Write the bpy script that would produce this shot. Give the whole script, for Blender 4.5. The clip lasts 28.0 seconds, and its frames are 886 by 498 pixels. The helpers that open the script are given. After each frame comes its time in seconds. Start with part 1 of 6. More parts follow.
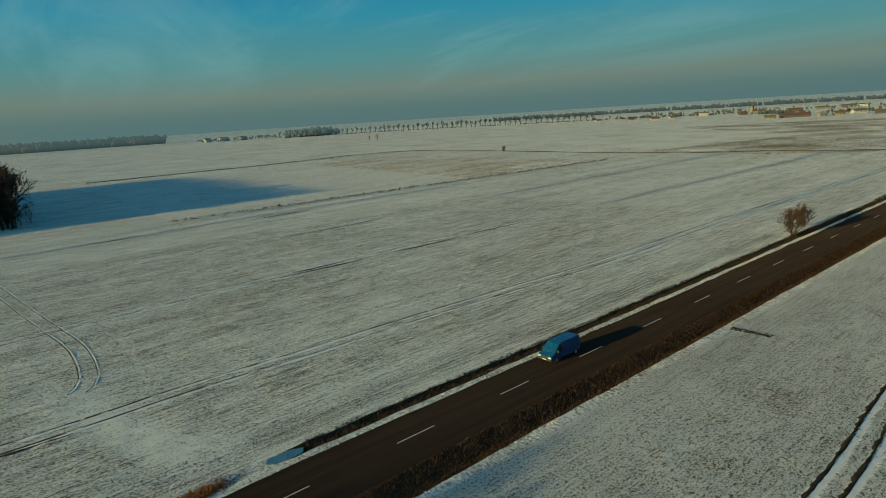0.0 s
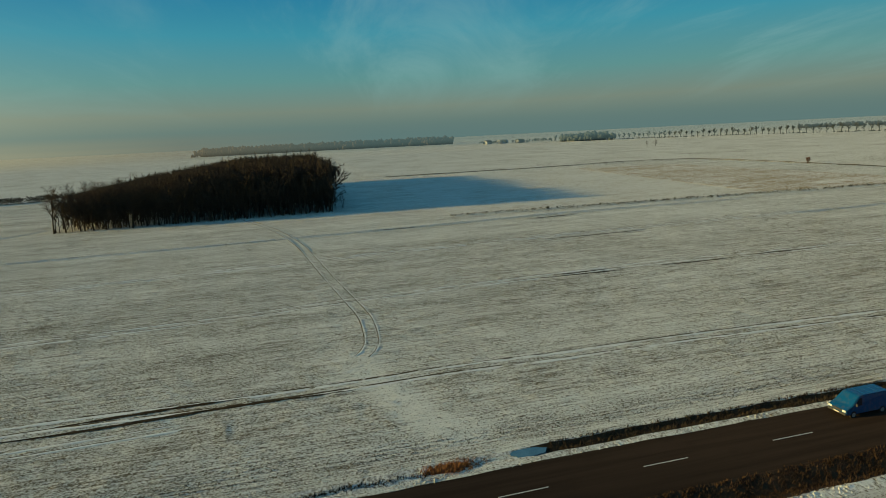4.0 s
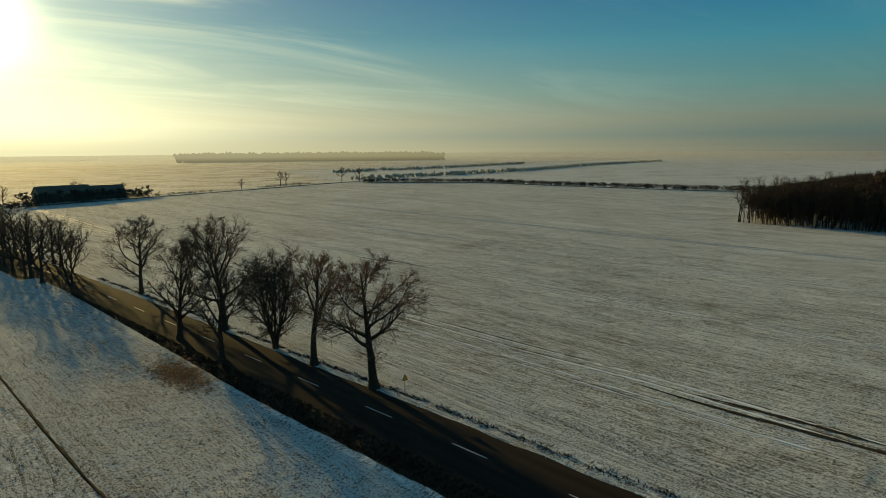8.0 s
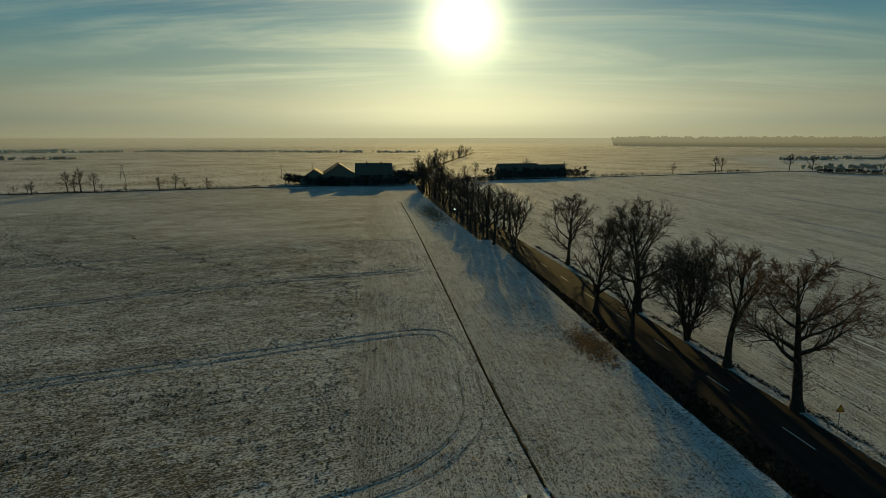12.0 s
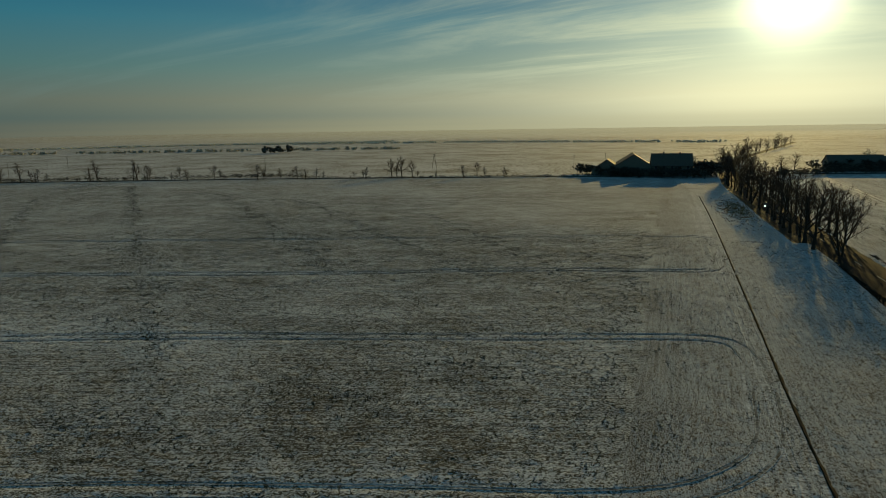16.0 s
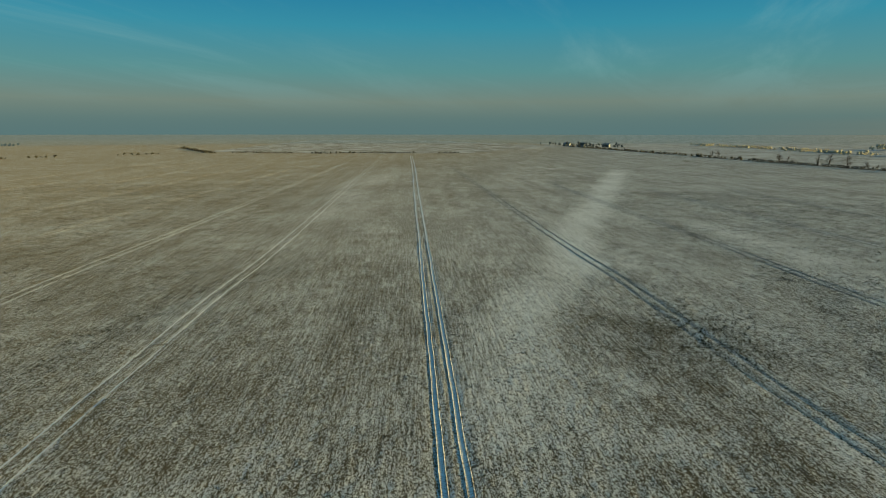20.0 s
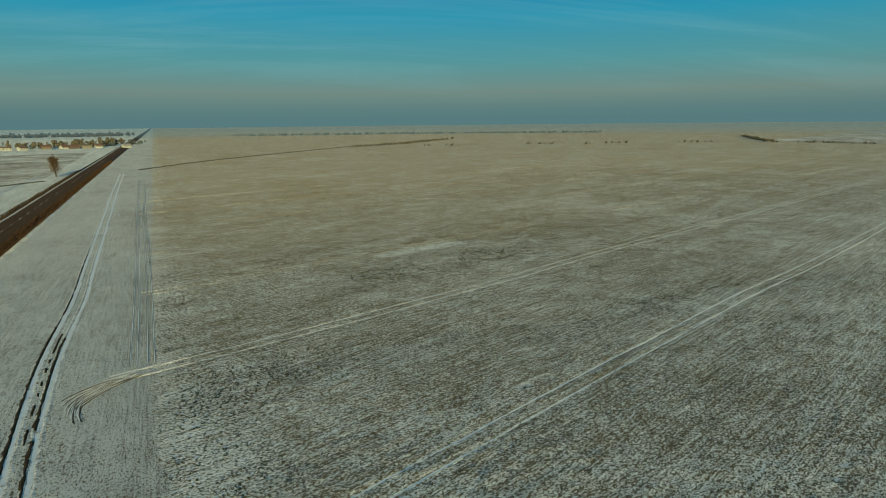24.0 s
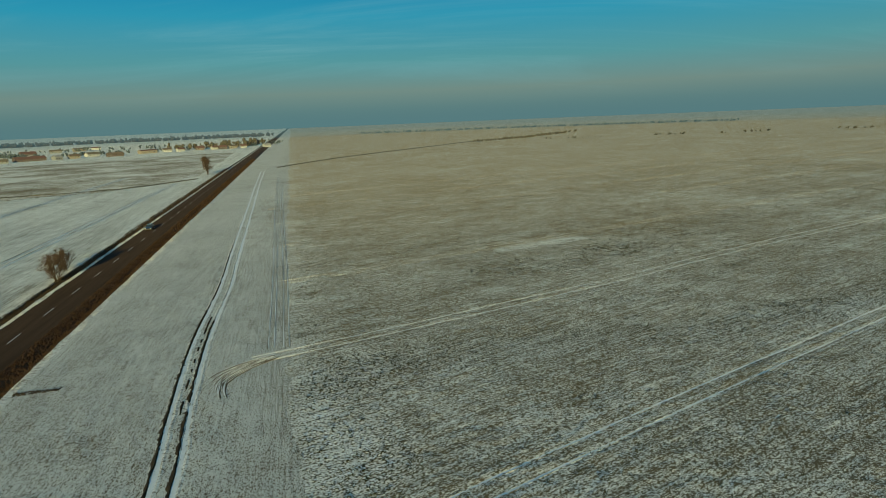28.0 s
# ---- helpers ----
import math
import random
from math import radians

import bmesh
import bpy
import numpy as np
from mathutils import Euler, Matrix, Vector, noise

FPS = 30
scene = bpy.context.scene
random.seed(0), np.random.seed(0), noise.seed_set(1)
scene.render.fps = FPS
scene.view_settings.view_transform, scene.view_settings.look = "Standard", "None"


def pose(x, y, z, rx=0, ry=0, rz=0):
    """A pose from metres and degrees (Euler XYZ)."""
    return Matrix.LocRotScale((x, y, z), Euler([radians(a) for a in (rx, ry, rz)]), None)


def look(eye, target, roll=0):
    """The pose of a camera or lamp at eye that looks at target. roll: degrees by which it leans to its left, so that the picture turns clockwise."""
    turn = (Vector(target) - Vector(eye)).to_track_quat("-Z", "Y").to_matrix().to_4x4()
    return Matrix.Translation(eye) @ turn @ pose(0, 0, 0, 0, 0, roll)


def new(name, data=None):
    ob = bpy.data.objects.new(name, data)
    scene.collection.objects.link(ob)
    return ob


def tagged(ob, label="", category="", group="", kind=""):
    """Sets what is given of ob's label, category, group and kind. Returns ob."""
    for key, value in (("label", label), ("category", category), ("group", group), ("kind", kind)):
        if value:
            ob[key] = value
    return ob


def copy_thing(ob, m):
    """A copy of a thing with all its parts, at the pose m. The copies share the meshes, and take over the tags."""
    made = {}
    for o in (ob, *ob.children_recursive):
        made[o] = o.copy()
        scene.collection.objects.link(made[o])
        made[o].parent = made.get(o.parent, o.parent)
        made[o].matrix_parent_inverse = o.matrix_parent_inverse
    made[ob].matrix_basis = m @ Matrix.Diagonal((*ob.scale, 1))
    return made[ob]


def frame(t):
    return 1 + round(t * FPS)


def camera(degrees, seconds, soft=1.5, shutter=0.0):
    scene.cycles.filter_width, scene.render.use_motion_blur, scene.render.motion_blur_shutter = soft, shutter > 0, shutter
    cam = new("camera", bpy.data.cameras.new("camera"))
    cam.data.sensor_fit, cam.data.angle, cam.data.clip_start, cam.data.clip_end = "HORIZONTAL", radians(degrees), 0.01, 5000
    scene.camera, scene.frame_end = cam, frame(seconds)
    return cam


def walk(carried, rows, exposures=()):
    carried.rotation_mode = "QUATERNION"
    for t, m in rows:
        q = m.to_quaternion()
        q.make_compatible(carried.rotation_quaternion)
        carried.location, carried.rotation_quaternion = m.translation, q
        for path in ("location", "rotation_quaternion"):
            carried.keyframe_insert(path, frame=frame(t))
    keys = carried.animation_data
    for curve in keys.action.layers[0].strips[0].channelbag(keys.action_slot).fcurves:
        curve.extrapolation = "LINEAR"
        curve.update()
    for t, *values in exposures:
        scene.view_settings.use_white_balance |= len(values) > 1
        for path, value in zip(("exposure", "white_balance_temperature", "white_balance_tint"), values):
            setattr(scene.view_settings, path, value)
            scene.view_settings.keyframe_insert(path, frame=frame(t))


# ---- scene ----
cam = camera(72.5, 28.0, 0.75)
PATH = [
    (0.0, pose(0, 0, 26.4, 77.43, 3.58, 49.89)),
    (0.5, pose(0, 0, 26.4, 77.55, 3.67, 51.13)),
    (1.0, pose(0, 0, 26.4, 77.72, 3.58, 53.08)),
    (1.5, pose(0, 0, 26.4, 77.86, 3.63, 54.96)),
    (2.0, pose(0, 0, 26.4, 78.08, 3.67, 57.71)),
    (2.5, pose(0, 0, 26.4, 78.35, 3.55, 61.27)),
    (4.5, pose(0, 0, 26.4, 79.55, 2.49, 81.39)),
    (5.0, pose(0, 0, 26.4, 79.83, 2.15, 88.50)),
    (5.5, pose(0, 0, 26.4, 80.08, 1.89, 96.02)),
    (6.0, pose(0, 0, 26.4, 80.29, 1.71, 103.98)),
    (6.5, pose(0, 0, 26.4, 80.50, 1.26, 112.11)),
    (7.0, pose(0, 0, 26.4, 80.61, 1.02, 119.60)),
    (7.5, pose(0, 0, 26.4, 80.66, 0.69, 126.82)),
    (8.0, pose(0, 0, 26.4, 80.65, 0.36, 134.74)),
    (8.5, pose(0, 0, 26.4, 80.54, -0.11, 143.66)),
    (9.0, pose(0, 0, 26.4, 80.38, -0.38, 152.47)),
    (9.5, pose(0, 0, 26.4, 80.16, -0.54, 161.94)),
    (10.0, pose(0, 0, 26.4, 79.96, -0.72, 169.18)),
    (10.5, pose(0, 0, 26.4, 79.73, -0.60, 171.32)),
    (11.0, pose(0, 0, 26.4, 79.55, -0.43, 172.53)),
    (11.5, pose(0, 0, 26.4, 79.39, -0.23, 173.31)),
    (12.0, pose(0, 0, 26.4, 79.27, -0.01, 173.86)),
    (12.5, pose(0, 0, 26.4, 79.11, 0.17, 177.44)),
    (13.0, pose(0, 0, 26.4, 79.05, 0.11, 183.74)),
    (13.5, pose(0, 0, 26.4, 78.96, 0.10, 190.00)),
    (15.5, pose(0, 0, 26.4, 78.59, 0.75, 197.43)),
    (16.0, pose(0, 0, 26.4, 78.57, 0.95, 200.82)),
    (16.5, pose(0, 0, 26.4, 78.59, 1.05, 206.51)),
    (17.0, pose(0, 0, 26.4, 78.71, 1.06, 215.51)),
    (17.5, pose(0, 0, 26.4, 78.87, 0.83, 228.41)),
    (18.0, pose(0, 0, 26.4, 78.98, 0.60, 240.39)),
    (18.5, pose(0, 0, 26.4, 79.01, 0.38, 251.63)),
    (19.0, pose(0, 0, 26.4, 79.02, 0.25, 262.47)),
    (19.5, pose(0, 0, 26.4, 79.03, 0.08, 273.82)),
    (20.0, pose(0, 0, 26.4, 78.97, 0.03, 285.82)),
    (20.5, pose(0, 0, 26.4, 78.89, -0.06, 299.01)),
    (21.0, pose(0, 0, 26.4, 78.76, -0.34, 313.33)),
    (21.5, pose(0, 0, 26.4, 78.54, -0.38, 326.00)),
    (22.0, pose(0, 0, 26.4, 78.45, -0.10, 330.65)),
    (22.5, pose(0, 0, 26.4, 78.31, 0.10, 332.88)),
    (24.5, pose(0, 0, 26.4, 78.01, 0.92, 336.69)),
    (25.0, pose(0, 0, 26.4, 78.02, 1.18, 340.44)),
    (25.5, pose(0, 0, 26.4, 78.04, 1.36, 343.43)),
    (26.0, pose(0, 0, 26.4, 78.01, 1.53, 344.53)),
    (26.5, pose(0, 0, 26.4, 77.95, 1.71, 345.14)),
    (27.0, pose(0, 0, 26.4, 77.90, 1.86, 345.57)),
    (27.5, pose(0, 0, 26.4, 77.87, 2.07, 345.84)),
    (28.0, pose(0, 0, 26.4, 77.84, 2.19, 346.07)),
]
EXPO = [(0.0, 0.32, 6250, -7), (5.0, 0.47, 6900, -2), (7.0, 0.34, 6950, -1), (8.2, 0.09, 7000, 0), (9.6, -0.37, 6950, -1), (11.0, -0.48, 6850, -2), (13.5, -0.48, 6800, -2), (17.0, -0.38, 6550, -1), (18.0, 0.0, 6700, -1), (19.0, 0.28, 6700, -1), (21.0, 0.45, 6050, -7), (28.0, 0.49, 5750, -11)]
walk(cam, PATH, EXPO)

# ---- world, sun ----
SUN_AZ, SUN_EL = 172.0, 10.0          # azimuth to the left of +y, elevation
SUN = Vector((-math.sin(radians(SUN_AZ)) * math.cos(radians(SUN_EL)), math.cos(radians(SUN_AZ)) * math.cos(radians(SUN_EL)), math.sin(radians(SUN_EL))))


def node(nt, kind, *ins, **props):
    """A node with its inputs set or linked by position (None skips) and its properties set by name."""
    n = nt.nodes.new(kind)
    for key, value in props.items():
        setattr(n, key, value)
    for i, v in enumerate(ins):
        if v is None:
            continue
        if isinstance(v, bpy.types.NodeSocket):
            nt.links.new(v, n.inputs[i])
        else:
            n.inputs[i].default_value = v
    return n


def op(nt, what, a, b=0.0, clamp=False):
    return node(nt, "ShaderNodeMath", a, b, operation=what, use_clamp=clamp).outputs[0]


def ramp(nt, fac, *stops, smooth=False):
    r = nt.nodes.new("ShaderNodeValToRGB")
    r.color_ramp.interpolation = "EASE" if smooth else "LINEAR"
    while len(r.color_ramp.elements) < len(stops):
        r.color_ramp.elements.new(0.5)
    for e, (p, c) in zip(r.color_ramp.elements, stops):
        e.position = p
        e.color = (c, c, c, 1) if isinstance(c, (int, float)) else (*c, 1)
    nt.links.new(fac, r.inputs[0])
    return r.outputs[0]


def mix(nt, fac, a, b, blend="MIX"):
    m = nt.nodes.new("ShaderNodeMix")
    m.data_type, m.blend_type = "RGBA", blend
    for s, v in ((0, fac), (6, a), (7, b)):
        if isinstance(v, bpy.types.NodeSocket):
            nt.links.new(v, m.inputs[s])
        elif isinstance(v, (int, float)):
            m.inputs[s].default_value = v if s == 0 else (v, v, v, 1)
        else:
            m.inputs[s].default_value = (*v, 1)
    return m.outputs[2]


def noise_tex(nt, vec, scale, detail=4.0, rough=0.6, dist=0.0):
    n = nt.nodes.new("ShaderNodeTexNoise")
    nt.links.new(vec, n.inputs["Vector"])
    n.inputs["Scale"].default_value, n.inputs["Detail"].default_value = scale, detail
    n.inputs["Roughness"].default_value, n.inputs["Distortion"].default_value = rough, dist
    return n.outputs[0]


def mapped(nt, vec, scale=(1, 1, 1), turn=0.0):
    turned = node(nt, "ShaderNodeMapping", vec, None, (0, 0, radians(turn)), None).outputs[0]
    return node(nt, "ShaderNodeMapping", turned, None, None, scale).outputs[0]


world = bpy.data.worlds.new("winter_sky")
scene.world = world
world.use_nodes = True
wt = world.node_tree
wt.nodes.clear()
sky = wt.nodes.new("ShaderNodeTexSky")
sky.sky_type, sky.sun_disc = "NISHITA", False
sky.sun_elevation, sky.sun_rotation = radians(SUN_EL), radians(360 - SUN_AZ)
sky.air_density, sky.dust_density, sky.ozone_density = 1.0, 2.0, 2.0
way = wt.nodes.new("ShaderNodeTexCoord").outputs["Generated"]
parts_xyz = node(wt, "ShaderNodeSeparateXYZ", way)
elev = op(wt, "MULTIPLY", op(wt, "ARCSINE", parts_xyz.outputs[2]), 180 / math.pi)      # degrees
toward = op(wt, "MAXIMUM", node(wt, "ShaderNodeVectorMath", way, tuple(SUN), operation="DOT_PRODUCT").outputs["Value"], 0.0)
up = op(wt, "DIVIDE", elev, 24.0, True)
grad = ramp(wt, up, (0.0, (0.080, 0.135, 0.145)), (0.05, (0.100, 0.150, 0.150)), (0.11, (0.142, 0.175, 0.155)), (0.22, (0.085, 0.205, 0.220)),
            (0.38, (0.035, 0.20, 0.29)), (0.55, (0.012, 0.135, 0.27)), (1.0, (0.030, 0.125, 0.245)))
clear = mix(wt, 0.12, grad, mix(wt, 1.0, sky.outputs[0], (0.035, 0.04, 0.045), "MULTIPLY"))
# thin streaks of high cloud
flat = node(wt, "ShaderNodeCombineXYZ", op(wt, "DIVIDE", parts_xyz.outputs[0], op(wt, "ADD", parts_xyz.outputs[2], 0.12)),
            op(wt, "DIVIDE", parts_xyz.outputs[1], op(wt, "ADD", parts_xyz.outputs[2], 0.12)), 0.0).outputs[0]
streaks = noise_tex(wt, mapped(wt, flat, (0.30, 1.0, 1.0), 8.0), 0.9, 8.0, 0.62, 0.8)
veil = noise_tex(wt, flat, 0.22, 3.0, 0.5)
cover = op(wt, "MULTIPLY", ramp(wt, streaks, (0.44, 0.0), (0.68, 1.0), smooth=True), ramp(wt, veil, (0.35, 0.35), (0.6, 1.0)))
cover = op(wt, "MULTIPLY", cover, ramp(wt, up, (0.06, 0.0), (0.25, 1.0)))
near_sun = op(wt, "POWER", toward, 6.0)
cloud_tint = mix(wt, near_sun, (0.19, 0.31, 0.33), (0.80, 0.78, 0.52))
clouded = mix(wt, op(wt, "MULTIPLY", cover, op(wt, "ADD", op(wt, "MULTIPLY", near_sun, 0.45), 0.35)), clear, cloud_tint)
# light scattered round the sun and in the low haze under it
low = ramp(wt, up, (0.0, 0.85), (0.09, 1.0), (0.24, 0.55), (0.42, 0.20), (1.0, 0.08))
warm = mix(wt, 1.0, op(wt, "MULTIPLY", op(wt, "POWER", toward, 3.2), low), (0.44, 0.385, 0.25), "MULTIPLY")
warm = mix(wt, 1.0, warm, mix(wt, 1.0, op(wt, "MULTIPLY", op(wt, "POWER", toward, 16.0), low), (0.30, 0.30, 0.215), "MULTIPLY"), "ADD")
halo = mix(wt, 1.0, op(wt, "POWER", toward, 38.0), (0.20, 0.20, 0.13), "MULTIPLY")
core = mix(wt, 1.0, op(wt, "POWER", toward, 650.0), (2.2, 2.1, 1.4), "MULTIPLY")
total = mix(wt, 1.0, mix(wt, 1.0, mix(wt, 1.0, clouded, warm, "ADD"), halo, "ADD"), core, "ADD")
node(wt, "ShaderNodeOutputWorld", node(wt, "ShaderNodeBackground", total, 1.05).outputs[0])

sun_lamp = bpy.data.lights.new("sun", "SUN")
sun_lamp.energy, sun_lamp.angle, sun_lamp.color = 5.0, radians(0.8), (1.0, 0.71, 0.27)
sun = new("sun", sun_lamp)
sun.matrix_world = look(SUN * 100, (0, 0, 0))


# ---- materials ----
def material(name, rough=0.8, spec=0.3, matt=0.0):
    m = bpy.data.materials.new(name)
    m.use_nodes = True
    nt = m.node_tree
    bsdf = nt.nodes["Principled BSDF"]
    bsdf.inputs["Roughness"].default_value = rough
    bsdf.inputs["Specular IOR Level"].default_value = spec
    bsdf.inputs["Diffuse Roughness"].default_value = matt
    return m, nt, bsdf


def place(nt):
    return nt.nodes.new("ShaderNodeNewGeometry").outputs["Position"]


def bumped(nt, bsdf, height, strength=0.6, distance=0.1):
    b = nt.nodes.new("ShaderNodeBump")
    b.inputs["Strength"].default_value, b.inputs["Distance"].default_value = strength, distance
    nt.links.new(height, b.inputs["Height"])
    nt.links.new(b.outputs[0], bsdf.inputs["Normal"])


def drifted(nt, p, wobble, pts, half, amount):
    """More (or less) snow along a line over the field, y as a function of x, with a ragged edge."""
    xyz = node(nt, "ShaderNodeSeparateXYZ", p)
    x0, x1 = pts[0][0], pts[-1][0]
    u = node(nt, "ShaderNodeMapRange", xyz.outputs[0], x0, x1, 0.0, 1.0).outputs[0]
    mid = ramp(nt, u, *[((x - x0) / (x1 - x0), (y + 500) / 1000) for x, y in pts])
    mid = op(nt, "SUBTRACT", op(nt, "MULTIPLY", mid, 1000.0), 500.0)
    away = op(nt, "ABSOLUTE", op(nt, "SUBTRACT", xyz.outputs[1], mid))
    away = op(nt, "ADD", away, op(nt, "MULTIPLY", op(nt, "SUBTRACT", wobble, 0.5), half * 3.2))
    side = node(nt, "ShaderNodeMapRange", away, half * 0.45, half * 1.35, amount, 0.0).outputs[0]
    ends = op(nt, "MULTIPLY", ramp(nt, u, (0.0, 0.0), (0.12, 1.0)), ramp(nt, u, (0.86, 1.0), (1.0, 0.0)))
    return op(nt, "MULTIPLY", side, ends)


def snowy(name, soil, soil2, snow=(0.80, 0.80, 0.78), cover=0.5, turn=0.0, rows=0.12, patch=0.15, grain=2.0, bump=0.06, sharp=0.10, tops=0.0, lean=None, soil_north=None, streak=1.3, gloss=(1.0, 0.04), clump=0.30, blotch=0.22, margin=None, bands=(), dots=None):
    """A field under thin snow: soil and plants show through in grains, drilled rows, clumps and larger bare patches."""
    m, nt, bsdf = material(name, *gloss, 0.10)
    p = place(nt)
    xyz = node(nt, "ShaderNodeSeparateXYZ", p)
    fine = noise_tex(nt, mapped(nt, p, (0.65, 1.25, 1.0), turn), grain, 5.0, 0.72)
    row = noise_tex(nt, mapped(nt, p, (0.14, 3.4, 0.2), turn), 1.0, 3.0, 0.6)
    band = noise_tex(nt, mapped(nt, p, (0.014, 0.16, 0.1), turn), 1.0, 3.0, 0.6)
    mid = noise_tex(nt, p, 0.85, 4.0, 0.65)
    spots = noise_tex(nt, p, 0.17, 4.0, 0.62, 0.5)
    wide = noise_tex(nt, p, 0.028, 4.0, 0.55, 0.4)
    v = fine
    for tex, weight in ((row, rows * 4), (band, rows * streak), (mid, clump), (spots, blotch), (wide, patch * 4)):
        v = op(nt, "ADD", v, op(nt, "MULTIPLY", op(nt, "SUBTRACT", tex, 0.5), weight))
    if tops:        # the wind has blown the snow off the raised clods
        v = op(nt, "SUBTRACT", v, op(nt, "MULTIPLY", op(nt, "MAXIMUM", xyz.outputs[2], 0.055), tops))
    if lean:        # the snow cover changes towards one end: y from, y to, by how much
        v = op(nt, "ADD", v, op(nt, "MULTIPLY", node(nt, "ShaderNodeMapRange", xyz.outputs[1], lean[0], lean[1], 0.0, 1.0).outputs[0], lean[2]))
    if margin:      # fewer plants towards the headland: x from, x to, by how much
        ragged = op(nt, "ADD", xyz.outputs[0], op(nt, "MULTIPLY", op(nt, "SUBTRACT", mid, 0.5), 9.0))
        v = op(nt, "ADD", v, node(nt, "ShaderNodeMapRange", ragged, margin[0], margin[1], margin[2], 0.0).outputs[0])
    for pts, half, amount in bands:
        v = op(nt, "ADD", v, drifted(nt, p, spots, pts, half, amount))
    edge = 0.5 + (0.5 - cover) * 0.32
    white = ramp(nt, v, (edge - sharp, 0.0), (edge + sharp, 1.0))
    if dots:        # single plants and clods standing out of the snow, thicker where it is thin: size, share
        plant = noise_tex(nt, mapped(nt, p, (0.8, 1.15, 1.0), turn), dots[0], 2.0, 0.55)
        plant = op(nt, "SUBTRACT", plant, op(nt, "MULTIPLY", op(nt, "SUBTRACT", v, edge), 0.75))
        white = op(nt, "MULTIPLY", white, ramp(nt, plant, (dots[1] - 0.025, 1.0), (dots[1] + 0.025, 0.06)))
    earth = mix(nt, noise_tex(nt, p, 0.7, 3.0), soil, soil2)
    if soil_north:  # soil colour turns paler and straw-coloured towards the northern end
        earth = mix(nt, node(nt, "ShaderNodeMapRange", xyz.outputs[1], 10.0, 240.0, 0.0, 1.0).outputs[0], earth, mix(nt, noise_tex(nt, p, 0.7, 3.0), soil_north, tuple(c * 1.5 for c in soil_north)))
    frost = mix(nt, noise_tex(nt, p, 0.35, 4.0), tuple(c * 0.86 for c in snow), snow)
    nt.links.new(mix(nt, white, earth, frost), bsdf.inputs["Base Color"])
    bumped(nt, bsdf, op(nt, "ADD", fine, op(nt, "MULTIPLY", row, 0.6)), 0.9, bump)
    return m


def plain(name, c1, c2, scale=1.0, rough=0.8, bump=0.0, spec=0.12, metal=0.0, detail=5.0):
    """A surface of two near colours, mottled at two sizes."""
    m, nt, bsdf = material(name, rough, spec)
    p = nt.nodes.new("ShaderNodeTexCoord").outputs["Object"]
    a = noise_tex(nt, p, scale, detail, 0.6)
    b = noise_tex(nt, p, scale * 9, 3.0, 0.6)
    f = ramp(nt, op(nt, "ADD", op(nt, "MULTIPLY", a, 0.7), op(nt, "MULTIPLY", b, 0.3)), (0.35, 0.0), (0.65, 1.0))
    nt.links.new(mix(nt, f, c1, c2), bsdf.inputs["Base Color"])
    bsdf.inputs["Metallic"].default_value = metal
    if bump:
        bumped(nt, bsdf, b, 0.6, bump)
    return m


SOIL, SOIL2 = (0.075, 0.052, 0.030), (0.13, 0.10, 0.062)
field_west = snowy("snow_on_stubble_west", (0.11, 0.092, 0.064), (0.17, 0.142, 0.10), snow=(0.76, 0.755, 0.71), cover=0.72, turn=90.0, rows=0.12, patch=0.025, grain=7.0, sharp=0.12, bump=0.16, tops=0.6, lean=(-80, 20, 0.02), streak=1.6, clump=0.10, blotch=0.10, dots=(4.6, 0.575),
                   bands=((((-74, 6), (-69, 6), (-54, 10), (-44, 17)), 2.6, 0.07), (((-64, 7), (-56, 10), (-45, 11)), 1.6, 0.05)))
# lines along which the wind has laid or taken snow in the eastern field: points, half width, amount
DRIFTS = ((((28, 1), (50, 8), (80, 13), (120, 7), (165, 10), (231, 6), (460, -3)), 6.0, 0.095), (((40, -60), (80, -53), (110, -48), (150, -38), (200, -20)), 6.0, 0.06), (((36, 112), (46, 115), (62, 119)), 2.2, 0.10),
          (((34, 110), (50, 121), (66, 124)), 4.5, -0.04), (((12, -42), (24, -46), (40, -50)), 6.0, -0.035), (((40, -14), (60, -9), (92, -2)), 5.0, -0.045), (((140, 70), (260, 120), (420, 150)), 12.0, 0.04))
field_east = snowy("snow_on_winter_crop", (0.060, 0.050, 0.032), (0.12, 0.100, 0.062), snow=(0.75, 0.74, 0.70), cover=0.65, turn=-18.5, rows=0.09, patch=0.03, grain=7.0, sharp=0.12, clump=0.12, blotch=0.16, dots=(4.4, 0.54), tops=0.55, lean=(0, 200, -0.06), soil_north=(0.21, 0.160, 0.085), margin=(-9.0, 3.0, 0.05),
                   bands=DRIFTS)
headland = snowy("snow_on_headland", SOIL, SOIL2, snow=(0.58, 0.575, 0.545), cover=0.66, turn=90.0, rows=0.06, patch=0.03, grain=7.0, sharp=0.11, clump=0.12, blotch=0.12, dots=(4.6, 0.565), bump=0.10, tops=0.5, margin=(-9.0, 3.0, 0.05))
field_far = snowy("snow_on_far_fields", (0.10, 0.085, 0.05), (0.15, 0.12, 0.08), snow=(0.59, 0.58, 0.555), cover=0.58, turn=60.0, rows=0.04, patch=0.10, grain=0.5, bump=0.05, gloss=(0.95, 0.15))
field_white = snowy("deep_snow_field", SOIL, SOIL2, snow=(0.60, 0.60, 0.57), cover=0.80, turn=80.0, rows=0.05, patch=0.08, grain=0.8, bump=0.05)
